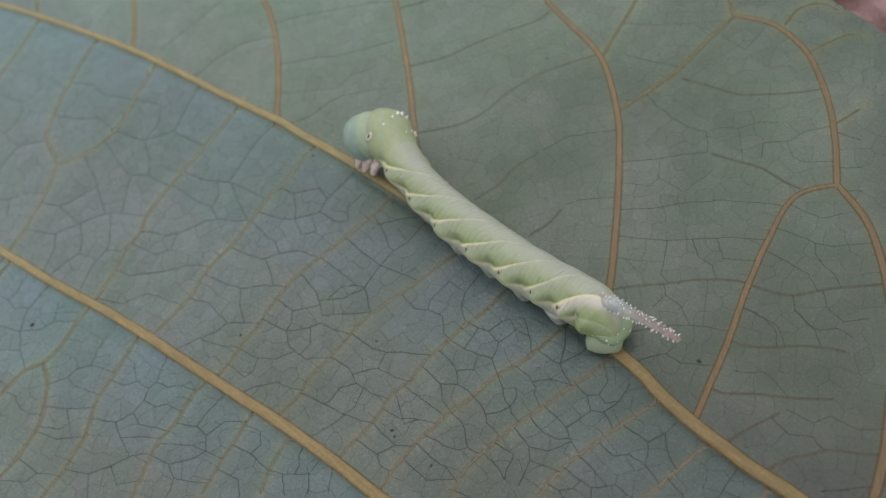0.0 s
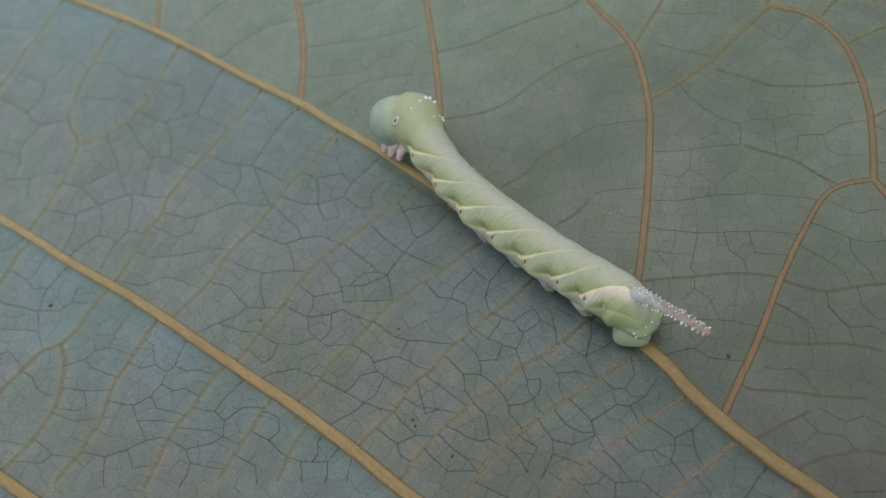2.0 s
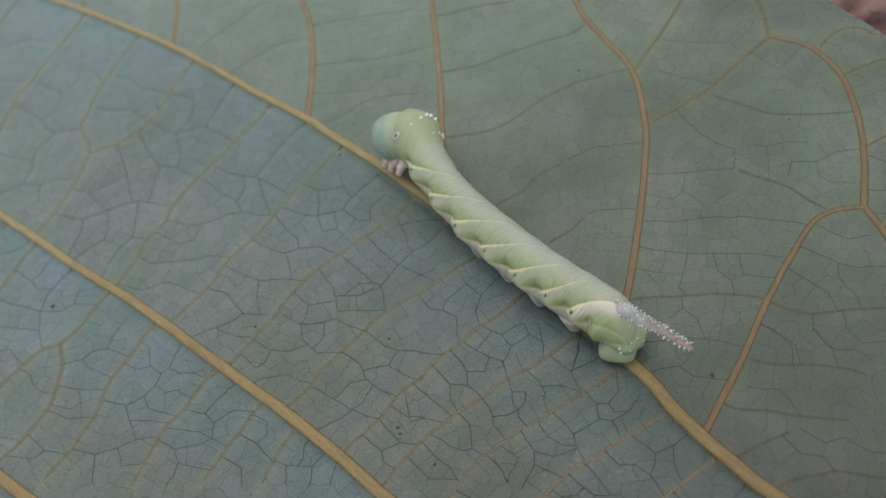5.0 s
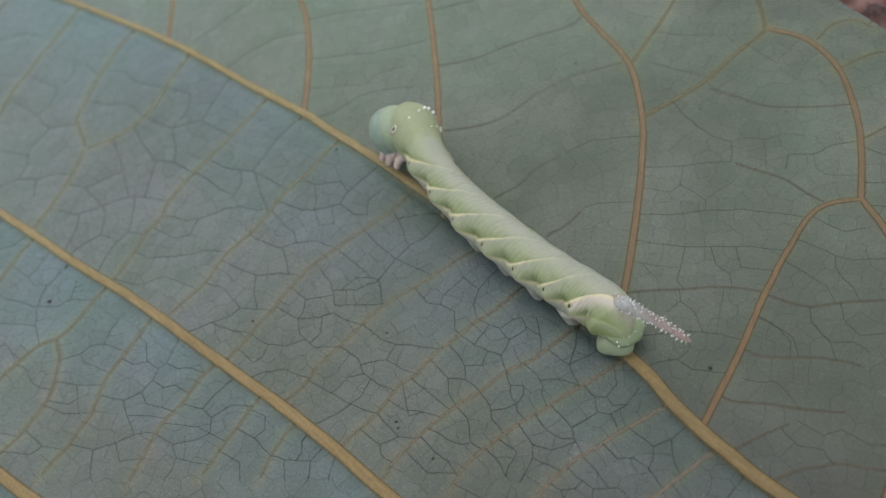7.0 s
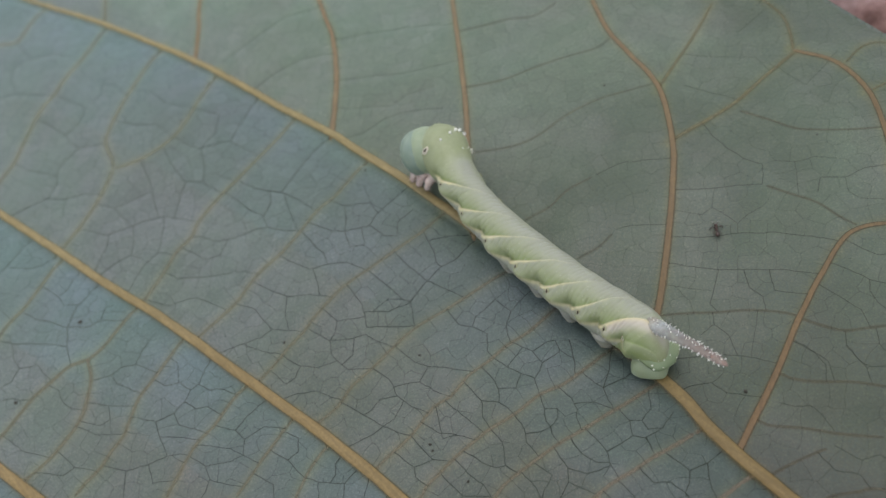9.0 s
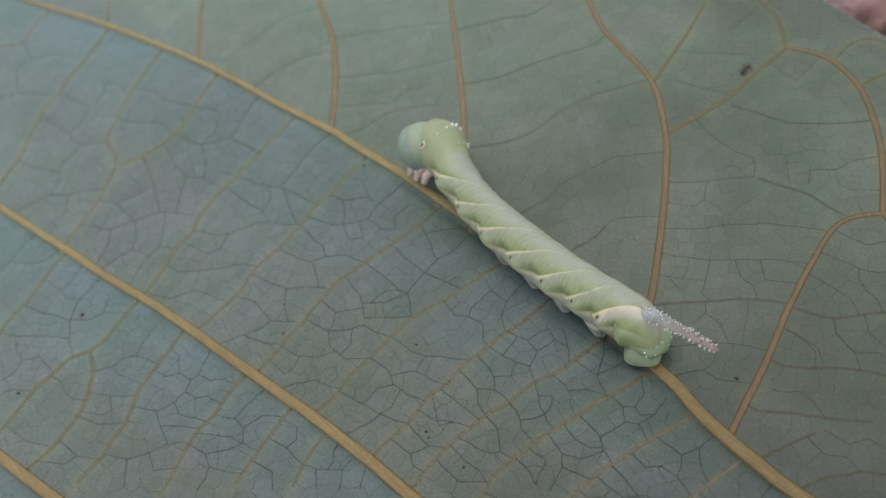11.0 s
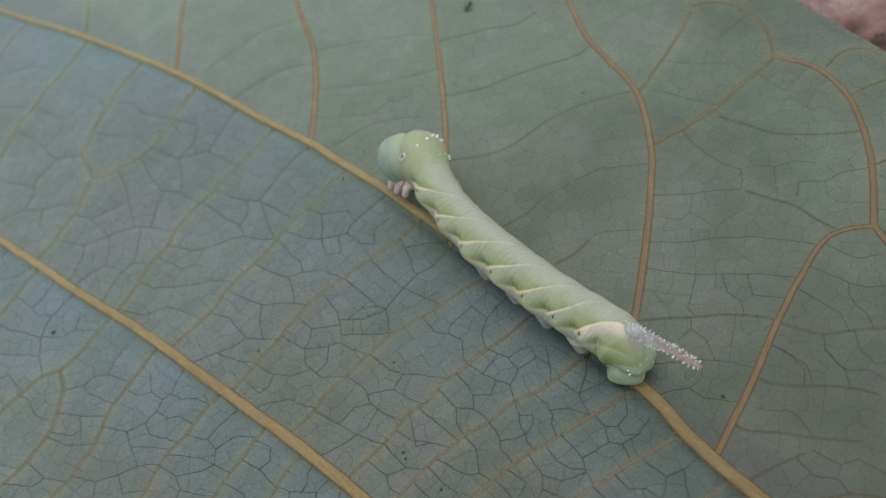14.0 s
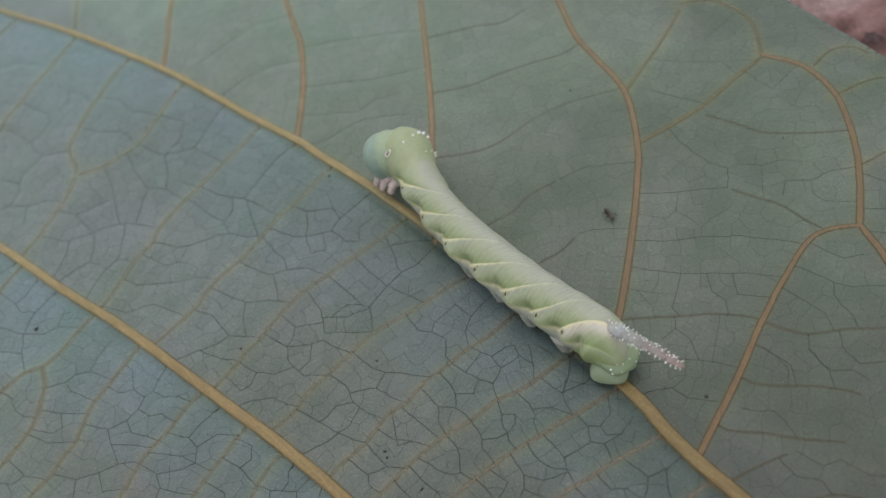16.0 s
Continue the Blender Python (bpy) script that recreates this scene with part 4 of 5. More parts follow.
vein("fine", 0.115, 0.09, (-1.1, -5.3), (0.2, -8.1), (2.9, -6.3), (4.6, -5.9))
vein("fine", 0.115, 0.09, (0.2, -8.1), (-1.2, -10.0), (-1.5, -12.8))
vein("fine", 0.115, 0.09, (-7.5, -4.0), (-6.8, -7.0), (-5.2, -8.2), (-4.4, -6.8), (-3.0, -6.3), (-1.1, -5.3))
vein("fine", 0.115, 0.09, (-5.2, -8.2), (-3.8, -10.1), (-4.6, -12.7), (-4.0, -14.4), (-3.0, -16.1), (-1.7, -17.7), (-0.3, -19.1))
vein("fine", 0.115, 0.09, (-1.2, -13.0), (0.7, -15.2), (1.2, -17.3), (0.5, -18.3), (-0.5, -19.1), (-0.6, -21.5))
vein("fine", 0.115, 0.09, (1.2, -17.3), (3.9, -16.6), (5.1, -18.3))
vein("fine", 0.115, 0.09, (0.7, -15.2), (2.7, -14.7), (3.8, -14.7), (3.9, -16.6))
vein("faint", 0.09, 0.07, (-3.0, -16.1), (-2.0, -15.4), (-1.2, -14.8))
vein("fine", 0.115, 0.09, (-6.0, -14.7), (-5.2, -17.0), (-5.0, -18.4), (-3.0, -19.4), (-1.7, -17.7))
vein("fine", 0.115, 0.09, (-5.0, -18.4), (-5.6, -20.4), (-4.9, -21.6), (-4.4, -22.9))
vein("fine", 0.115, 0.09, (-8.7, -15.8), (-7.5, -19.2), (-5.7, -20.5))
vein("fine", 0.115, 0.09, (-7.5, -19.2), (-8.1, -21.3), (-7.8, -23.3))
vein("fine", 0.115, 0.09, (-11.8, -17.1), (-10.4, -19.9), (-8.6, -23.5))
vein("fine", 0.115, 0.09, (-13.1, -17.5), (-13.6, -21.8), (-11.8, -22.2), (-9.8, -24.2))
vein("fine", 0.115, 0.09, (-7.7, -23.5), (-7.0, -25.5), (-7.2, -27.0), (-7.6, -28.6), (-6.4, -30.4))
vein("fine", 0.115, 0.09, (-11.8, -24.5), (-10.0, -26.9), (-8.7, -28.3), (-7.6, -28.6))
vein("fine", 0.115, 0.09, (-4.4, -22.9), (-3.9, -25.0), (-4.2, -26.8), (-3.6, -29.2))
vein("fine", 0.115, 0.09, (-4.0, -25.7), (-2.5, -26.2), (-0.9, -26.1))
vein("fine", 0.115, 0.09, (-0.5, -21.7), (-0.8, -23.5), (-1.2, -25.1), (-0.9, -26.1), (-0.2, -25.8), (0.4, -25.2), (0.8, -24.1), (-0.8, -23.5))
vein("fine", 0.115, 0.09, (-0.9, -26.1), (-1.0, -27.1), (-0.6, -28.9))
vein("fine", 0.115, 0.09, (1.8, -21.4), (2.8, -23.5), (2.8, -25.0), (2.4, -26.1), (2.3, -28.0))
vein("fine", 0.115, 0.09, (2.7, -24.3), (5.1, -25.0), (6.8, -26.1))
vein("fine", 0.115, 0.09, (5.2, -20.5), (6.1, -22.5), (6.9, -23.6), (6.7, -25.4), (6.8, -27.0))
vein("fine", 0.115, 0.09, (6.9, -23.6), (8.5, -21.4), (10.1, -19.7))
vein("fine", 0.115, 0.09, (6.9, -23.6), (9.8, -23.2), (11.4, -22.9))
vein("fine", 0.115, 0.09, (4.3, -20.7), (5.1, -18.3), (5.5, -15.4))
vein("fine", 0.115, 0.09, (2.8, -27.9), (3.7, -30.3), (4.1, -31.6), (3.8, -33.0), (3.9, -35.0))
vein("fine", 0.115, 0.09, (4.1, -31.6), (5.8, -31.3), (7.5, -30.9), (8.7, -31.7), (11.0, -31.3), (13.1, -29.7))
vein("fine", 0.115, 0.09, (7.3, -26.8), (8.0, -28.9), (7.5, -30.9))
vein("fine", 0.115, 0.09, (8.0, -28.9), (9.3, -29.4), (9.5, -30.7), (11.0, -31.3))
vein("fine", 0.115, 0.09, (9.3, -29.4), (10.8, -28.4), (11.8, -26.1))
vein("fine", 0.115, 0.09, (8.8, -31.7), (8.8, -34.2))
vein("fine", 0.115, 0.09, (0.8, -28.5), (1.1, -30.7), (2.5, -32.5), (3.8, -33.0))
vein("fine", 0.115, 0.09, (-1.5, -28.9), (-1.1, -31.0), (-0.9, -31.8), (-1.5, -33.4), (0.8, -35.8))
vein("fine", 0.115, 0.09, (-0.9, -31.8), (0.8, -33.3), (3.9, -33.5))
vein("fine", 0.115, 0.09, (-4.4, -29.5), (-2.9, -31.9), (-4.4, -33.2), (-5.1, -34.2))
vein("fine", 0.115, 0.09, (-6.1, -30.3), (-5.2, -32.5), (-4.9, -34.4))
vein("faint", 0.09, 0.07, (-1.5, -33.4), (-2.9, -34.7), (-3.9, -35.6))
vein("fine", 0.115, 0.09, (-13.1, -25.0), (-12.1, -27.5), (-10.9, -29.6), (-10.8, -31.3))
vein("fine", 0.115, 0.09, (-15.0, -26.5), (-13.6, -29.8), (-10.6, -31.5))
vein("fine", 0.115, 0.09, (6.5, -34.5), (7.4, -37.2), (9.1, -37.9))
vein("fine", 0.115, 0.09, (3.7, -35.4), (4.6, -37.4), (5.4, -39.3))
vein("fine", 0.115, 0.09, (9.9, -33.8), (11.7, -37.4), (11.0, -38.8), (10.0, -39.7), (9.1, -37.9))
vein("fine", 0.115, 0.09, (11.7, -37.4), (13.8, -37.3), (15.9, -36.4))
vein("fine", 0.115, 0.09, (13.8, -37.3), (13.0, -39.6), (12.9, -41.9))
vein("fine", 0.115, 0.09, (10.0, -39.7), (10.1, -41.4))
SMALL = ("fine", "faint")
GX0, GY0, GSTEP = -122.0, -84.0, 0.42
NX, NY = 490, 538
gx, gy = np.meshgrid(GX0 + GSTEP * np.arange(NX), GY0 + GSTEP * np.arange(NY))
GPTS = np.stack([gx.ravel(), gy.ravel()], 1)


def segments(*kinds):
    return np.vstack([np.hstack([l[:-1], l[1:]]) for k, l, w in VEINS if k in kinds])


def grid_distance(segs, reach):
    """Distance of the grid's points to the nearest of the segments, as far as reach."""
    best = np.full((NY, NX), reach * reach)
    for x0, y0, x1, y1 in segs:
        i0, i1 = int((min(x0, x1) - reach - GX0) / GSTEP), int((max(x0, x1) + reach - GX0) / GSTEP) + 2
        j0, j1 = int((min(y0, y1) - reach - GY0) / GSTEP), int((max(y0, y1) + reach - GY0) / GSTEP) + 2
        i0, j0, i1, j1 = max(i0, 0), max(j0, 0), min(i1, NX), min(j1, NY)
        if i0 >= i1 or j0 >= j1:
            continue
        px, py = gx[j0:j1, i0:i1], gy[j0:j1, i0:i1]
        dx, dy = x1 - x0, y1 - y0
        s = np.clip(((px - x0) * dx + (py - y0) * dy) / (dx * dx + dy * dy + 1e-12), 0, 1)
        np.minimum(best[j0:j1, i0:i1], (px - x0 - s * dx) ** 2 + (py - y0 - s * dy) ** 2, out=best[j0:j1, i0:i1])
    return np.sqrt(best).ravel()


def sway(x, y):
    """Slow undulation of the whole leaf, and its drooping margin."""
    w = 0.35 * np.sin(x / 19.0 + 0.6) * np.cos(y / 23.0) + 0.2 * np.sin(x / 7.5 - y / 9.0)
    r = np.clip((x - 50) / 20, 0, 1.6)
    return w - 0.9 * r * r


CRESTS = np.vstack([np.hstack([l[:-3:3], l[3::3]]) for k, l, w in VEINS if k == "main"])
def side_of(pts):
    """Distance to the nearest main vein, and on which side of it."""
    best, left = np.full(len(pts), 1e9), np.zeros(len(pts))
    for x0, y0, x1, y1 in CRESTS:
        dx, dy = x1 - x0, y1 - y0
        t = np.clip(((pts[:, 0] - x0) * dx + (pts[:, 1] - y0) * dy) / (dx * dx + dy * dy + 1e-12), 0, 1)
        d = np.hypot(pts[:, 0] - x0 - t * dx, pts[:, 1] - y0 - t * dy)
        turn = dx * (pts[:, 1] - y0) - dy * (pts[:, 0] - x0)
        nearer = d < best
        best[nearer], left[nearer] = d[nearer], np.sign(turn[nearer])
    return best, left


def side_sheen(pts):
    """Sky sheen painted on one side of each main vein, thinning away from it."""
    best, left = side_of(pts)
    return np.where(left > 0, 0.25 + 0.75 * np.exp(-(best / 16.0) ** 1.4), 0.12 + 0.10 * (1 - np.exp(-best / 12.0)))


crest, crest_side = side_of(GPTS)
small, large = grid_distance(segments("second", "branchlet"), 7.0), grid_distance(segments("main", "branch"), 7.0)
near = np.minimum(np.minimum(small, large), grid_distance(segments("thin"), 7.0))
little = grid_distance(segments("fine", "faint"), 2.5)
GRID_Z = (sway(GPTS[:, 0], GPTS[:, 1]) - 0.22 * (1 - np.exp(-(near / 2.6) ** 1.3)) + 1.3 * (1 - np.exp(-(crest / 9.0) ** 1.2)) - 0.6).reshape(NY, NX)
GRID_Z += 0.10 * (1 - np.exp(-(np.minimum(little, near + 0.4) / 0.8) ** 2)).reshape(NY, NX)      # the blade swells between its veinlets
GRID_Z -= (np.where(crest_side > 0, 0.30, 0.06) * np.exp(-((crest - 1.1) / 0.5) ** 2)).reshape(NY, NX)     # added groove beside the main veins shapes their shadow line, deeper on one side


def height(x, y):
    """Height of the leaf's upper face at a plan point, in millimetres."""
    fx, fy = (x - GX0) / GSTEP, (y - GY0) / GSTEP
    i, j = int(min(max(fx, 0), NX - 2)), int(min(max(fy, 0), NY - 2))
    u, v = fx - i, fy - j
    return float(GRID_Z[j, i] * (1 - u) * (1 - v) + GRID_Z[j, i + 1] * u * (1 - v) + GRID_Z[j + 1, i] * (1 - u) * v + GRID_Z[j + 1, i + 1] * u * v)


leaf = tagged(new("leaf"), "large grey-green leaf, underside up, with raised ochre veins", "leaf")


def cell_tones(seeds):
    """A value from 0 to 1 for each cell of the net, on the grid."""
    rng = np.random.default_rng(11)
    best, tone = np.full((NY, NX), 1e9), np.full((NY, NX), 0.5)
    for (x, y), v in zip(seeds, rng.random(len(seeds))):
        i, j, r = int((x - GX0) / GSTEP), int((y - GY0) / GSTEP), 6
        w = slice(max(j - r, 0), j + r + 1), slice(max(i - r, 0), i + r + 1)
        d = (gx[w] - x) ** 2 + (gy[w] - y) ** 2
        near = d < best[w]
        best[w] = np.where(near, d, best[w])
        tone[w] = np.where(near, v, tone[w])
    return tone


def build_blade(seeds):
    keep = inside(GPTS).reshape(NY, NX)
    cell = keep[:-1, :-1] & keep[1:, :-1] & keep[:-1, 1:] & keep[1:, 1:]
    used = np.zeros((NY, NX), bool)
    for a, b in ((0, 0), (0, 1), (1, 0), (1, 1)):
        used[a:NY - 1 + a, b:NX - 1 + b] |= cell
    whole = np.ones((NY, NX), bool)
    pad = np.pad(cell, 1)
    whole = pad[:-1, :-1] & pad[1:, :-1] & pad[:-1, 1:] & pad[1:, 1:]
    rim = used & ~whole
    xy = GPTS.reshape(NY, NX, 2).copy()
    ring = smooth_line(OUTLINE, 0.25)
    for j, i in zip(*np.nonzero(rim)):
        d = ring - xy[j, i]
        xy[j, i] = ring[np.argmin((d ** 2).sum(1))]
    index = -np.ones((NY, NX), int)
    index[used] = np.arange(used.sum())
    verts = np.column_stack([xy[used], GRID_Z[used]]) * MM
    faces = [(int(index[j, i]), int(index[j, i + 1]), int(index[j + 1, i + 1]), int(index[j + 1, i])) for j, i in zip(*np.nonzero(cell))]
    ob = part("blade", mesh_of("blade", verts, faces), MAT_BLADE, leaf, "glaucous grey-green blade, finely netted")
    flush_sheen = np.zeros((int(used.sum()), 4), np.float32)
    flush_sheen[:, 0] = np.exp(-(small.reshape(NY, NX)[used] / 0.95) ** 2)
    flush_sheen[:, 1] = 0.55 * np.exp(-(np.maximum(large.reshape(NY, NX)[used] - 0.4, 0) / 0.6) ** 2)
    flush_sheen[:, 2] = side_sheen(xy[used])
    flush_sheen[:, 3] = 1
    ob.data.color_attributes.new("flush_sheen", "FLOAT_COLOR", "POINT").data.foreach_set("color", flush_sheen.ravel())
    ob.data.attributes.new("cell", "FLOAT", "POINT").data.foreach_set("value", cell_tones(seeds)[used].astype(np.float32))
    solid = ob.modifiers.new("thickness", "SOLIDIFY")
    solid.thickness, solid.offset = 0.35 * MM, -1.0



def rib_mesh(name, line, widths, tall, sides=6, sink=0.12, lift=0.0):
    """A half-round rib lying on the leaf."""
    tan = np.gradient(line, axis=0)
    tan /= np.linalg.norm(tan, axis=1)[:, None] + 1e-12
    rings = []
    last = len(line) - 1
    for i, ((x, y), (tx, ty), w) in enumerate(zip(line, tan, widths)):
        end = min(i, last - i)               # the ends sink into the blade
        z = height(x, y) + lift - (0.0 if lift else (0.30, 0.10, 0.0)[min(end, 2)] * min(w, 0.4))
        w *= 1.0 if lift else (0.6, 0.9, 1.0)[min(end, 2)]
        ring = []
        for s in range(sides + 1):
            a = math.pi * s / sides
            o = w / 2 * math.cos(a)
            ring.append(((x + ty * o) * MM, (y - tx * o) * MM, (z + tall * w * math.sin(a) ** 0.8 - sink * w * (1 - math.sin(a))) * MM))
        ring.append((x * MM, y * MM, (z - 0.2) * MM))
        rings.append(ring)
    data = mesh_of(name, *loft(rings))
    across = [1 - abs(math.cos(math.pi * s / sides)) for s in range(sides + 1)] + [0.0]
    data.attributes.new("across", "FLOAT", "POINT").data.foreach_set("value", across * len(rings))
    return data


KINDS = {"main": ("main_vein", MAT_MAIN, 0.26), "branch": ("side_vein", MAT_BRANCH, 0.13), "branchlet": ("side_vein", MAT_BRANCHLET, 0.10),
         "second": ("cross_vein", MAT_SECOND, 0.035), "thin": ("cross_vein", MAT_THIN, 0.04), "fine": ("veinlet", MAT_NET, 0.14), "faint": ("veinlet", MAT_NET_FAINT, 0.10)}
for kind, line, widths in VEINS:
    name, mat, tall = KINDS[kind]
    wob = np.array([1 + (0.04 if kind == "main" else 0.10) * noise.noise(Vector((p[0] * 0.4, p[1] * 0.4, 5.0))) for p in line])
    part(name, rib_mesh(name, line, widths * wob, tall, sink=0.015 if kind in ("second", "thin") else 0.12, sides=4 if kind in SMALL else 12, lift=0.035 if kind in SMALL else 0.0), mat, leaf)


def build_net():
    """The smallest veins: edges of cells whose seeds stand in pairs beside the larger veins."""
    rng = np.random.default_rng(7)
    quad = np.array([(-86, 118), (80, 22), (34, -66), (-84, -24)], float)

    def in_view(p):
        ok = True
        for a, b in zip(quad, np.roll(quad, -1, axis=0)):
            ok &= (b[0] - a[0]) * (p[1] - a[1]) - (b[1] - a[1]) * (p[0] - a[0]) < 0
        return ok

    bins, seeds, mate = collections.defaultdict(list), [], []

    def clear(p, r):
        ci, cj = int(p[0] // 2.5), int(p[1] // 2.5)
        for a in (-1, 0, 1):
            for b in (-1, 0, 1):
                for s in bins[ci + a, cj + b]:
                    if (seeds[s][0] - p[0]) ** 2 + (seeds[s][1] - p[1]) ** 2 < r * r:
                        return False
        return True

    def put(p, other):
        bins[int(p[0] // 2.5), int(p[1] // 2.5)].append(len(seeds))
        seeds.append(p)
        mate.append(other)

    for kind, line, widths in VEINS:
        step = np.r_[0, np.cumsum(np.linalg.norm(np.diff(line, axis=0), axis=1))]
        at = 0.9
        while at < step[-1] - 0.5:
            x, y = np.interp(at, step, line[:, 0]), np.interp(at, step, line[:, 1])
            x2, y2 = np.interp(at + 0.3, step, line[:, 0]), np.interp(at + 0.3, step, line[:, 1])
            t = np.array((x2 - x, y2 - y))
            t /= np.linalg.norm(t) + 1e-9
            o = rng.uniform(0.75, 1.05) + float(widths[0]) * 0.3
            a, b = np.array((x - t[1] * o, y + t[0] * o)), np.array((x + t[1] * o, y - t[0] * o))
            if in_view((x, y)) and clear(a, 1.15) and clear(b, 1.15):
                k = len(seeds)
                put(a, k + 1)
                put(b, k)
            at += rng.uniform(1.8, 2.7)
    for p in rng.uniform((-86, -66), (80, 118), (42000, 2)):
        if in_view(p) and clear(p, rng.uniform(1.7, 2.5)):
            put(p, -1)
    pts = np.array(seeds)
    ok = inside(pts)
    verts, faces = [], []
    segs = segments("main", "branch", "branchlet", "second", "thin", *SMALL)
    bucket = collections.defaultdict(list)
    for k, (x0, y0, x1, y1) in enumerate(segs):
        for u in range(int((min(x0, x1) - 1) // 2), int((max(x0, x1) + 1) // 2) + 1):
            for v in range(int((min(y0, y1) - 1) // 2), int((max(y0, y1) + 1) // 2) + 1):
                bucket[u, v].append(k)

    def join(p):
        """The nearest point on a larger vein, if one is near."""
        ks = bucket.get((int(p[0] // 2), int(p[1] // 2)))
        if not ks:
            return p, 9.0
        a, d = segs[ks][:, :2], segs[ks][:, 2:] - segs[ks][:, :2]
        t = np.clip(((p - a) * d).sum(1) / ((d * d).sum(1) + 1e-12), 0, 1)
        q = a + d * t[:, None]
        r = np.hypot(*(q - p).T)
        k = int(np.argmin(r))
        return q[k], r[k]

    def strip(points, w0, w1):
        n0 = len(verts)
        tan = np.gradient(points, axis=0)
        tan /= np.linalg.norm(tan, axis=1)[:, None] + 1e-12
        for k, (p, t) in enumerate(zip(points, tan)):
            w = (w0 + (w1 - w0) * k / (len(points) - 1)) / 2
            z = height(*p)
            verts.append(((p[0] - t[1] * w) * MM, (p[1] + t[0] * w) * MM, (z + 0.02) * MM))
            verts.append((p[0] * MM, p[1] * MM, (z + 0.045) * MM))
            verts.append(((p[0] + t[1] * w) * MM, (p[1] - t[0] * w) * MM, (z + 0.02) * MM))
        for k in range(len(points) - 1):
            i = n0 + 3 * k
            faces.append((i, i + 1, i + 4, i + 3))
            faces.append((i + 1, i + 2, i + 5, i + 4))

    for i, p in enumerate(pts):
        if not ok[i]:
            continue
        ci, cj = int(p[0] // 2.5), int(p[1] // 2.5)
        around = [s for a in (-2, -1, 0, 1, 2) for b in (-2, -1, 0, 1, 2) for s in bins[ci + a, cj + b] if s != i]
        around.sort(key=lambda s: (pts[s][0] - p[0]) ** 2 + (pts[s][1] - p[1]) ** 2)
        poly = [((p[0] - 3.2, p[1] - 3.2), -1), ((p[0] + 3.2, p[1] - 3.2), -1), ((p[0] + 3.2, p[1] + 3.2), -1), ((p[0] - 3.2, p[1] + 3.2), -1)]
        for s in around[:18]:
            nx, ny = pts[s] - p
            c = (pts[s] @ pts[s] - p @ p) / 2
            cut = []
            for (a, ta), (b, tb) in zip(poly, poly[1:] + poly[:1]):
                da, db = a[0] * nx + a[1] * ny - c, b[0] * nx + b[1] * ny - c
                if da <= 0:
                    cut.append((a, ta))
                if (da < 0) != (db < 0):
                    k = da / (da - db)
                    cut.append(((a[0] + k * (b[0] - a[0]), a[1] + k * (b[1] - a[1])), s if da <= 0 else ta))
            poly = cut
            if not poly:
                break
        for (a, ta), (b, tb) in zip(poly, poly[1:] + poly[:1]):
            if ta <= i or ta == mate[i]:
                continue
            ends = []
            for e in (np.array(a), np.array(b)):
                q, gap = join(e)
                ends.append((q, True) if gap < 0.8 else (e, False))
            (a, fixed_a), (b, fixed_b) = ends
            long = np.linalg.norm(b - a)
            if long < 0.15 or (fixed_a and fixed_b and join((a + b) / 2)[1] < 0.4):
                continue
            side = np.array((-(b - a)[1], (b - a)[0])) * rng.uniform(-0.09, 0.09)
            line = np.array([a, a * 0.66 + b * 0.34 + side, a * 0.33 + b * 0.67 + side * 0.8, b])
            w = rng.uniform(0.05, 0.11)
            chance = rng.random()
            if chance < 0.10:
                continue
            if chance < 0.28 and fixed_a != fixed_b:          # some run out freely from a larger vein
                strip(line[:3] if fixed_a else line[:0:-1], w, 0.04)
            else:
                strip(line, w, w * rng.uniform(0.7, 1.1))
    ob = part("vein_net", mesh_of("vein_net", verts, faces), MAT_NET_FINEST, leaf, "fine dark net of the smallest veins")
    tagged(ob, kind="stuff")
    return pts


build_blade(build_net())
tube("petiole", [(25.5, -58, -0.6), (27, -66, -1.5), (30, -80, -4), (38, -105, -9), (50, -130, -15)], [1.7, 2.0, 2.1, 2.2, 2.3], MAT_MAIN, leaf, 12, label="stout ochre stalk")


# ---- caterpillar ----
caterpillar = tagged(new("caterpillar"), "pale green hawkmoth caterpillar with cream oblique stripes and a tail horn", "caterpillar")
AXIS = smooth_line([(13.6, -25.4, 2.4), (13.7, -24.1, 3.2), (13.5, -22.4, 3.9), (12.8, -20.0, 4.2), (10.4, -15.6, 4.3), (8.05, -11.0, 4.3), (5.95, -6.1, 4.3), (3.75, -0.5, 4.2), (2.4, 4.1, 4.1), (1.1, 9.3, 4.2), (0.45, 14.4, 4.7), (0.3, 17.2, 5.2), (0.05, 18.8, 5.5), (-0.7, 19.8, 5.4), (-1.5, 20.5, 5.2)], 0.16)
ARC = np.r_[0, np.cumsum(np.linalg.norm(np.diff(AXIS, axis=0), axis=1))]
LONG = ARC[-1]
SPIR = (40.75, 34.75, 28.5, 22.5, 16.75, 11.75, 7.75)     # arcs of the striped segments' spiracles
ROLL = 22.0                     # degrees by which the back leans over
RADIUS = [(0.0, 0.6), (1.5, 1.9), (3.4, 3.1), (5.9, 3.15), (11.0, 3.12), (16.1, 3.12), (21.4, 3.12), (27.5, 3.08), (32.3, 2.88), (37.6, 2.75), (42.7, 2.9), (45.6, 3.5), (47.2, 3.75), (48.4, 3.5), (49.5, 2.7)]


def axis_at(s):
    p = np.array([np.interp(s, ARC, AXIS[:, k]) for k in range(3)])
    q = np.array([np.interp(s + 0.4, ARC, AXIS[:, k]) for k in range(3)]) - np.array([np.interp(s - 0.4, ARC, AXIS[:, k]) for k in range(3)])
    t = q / np.linalg.norm(q)
    side = np.cross(t, (0, 0, 1.0))
    side /= np.linalg.norm(side)
    return p, t, side, np.cross(side, t)


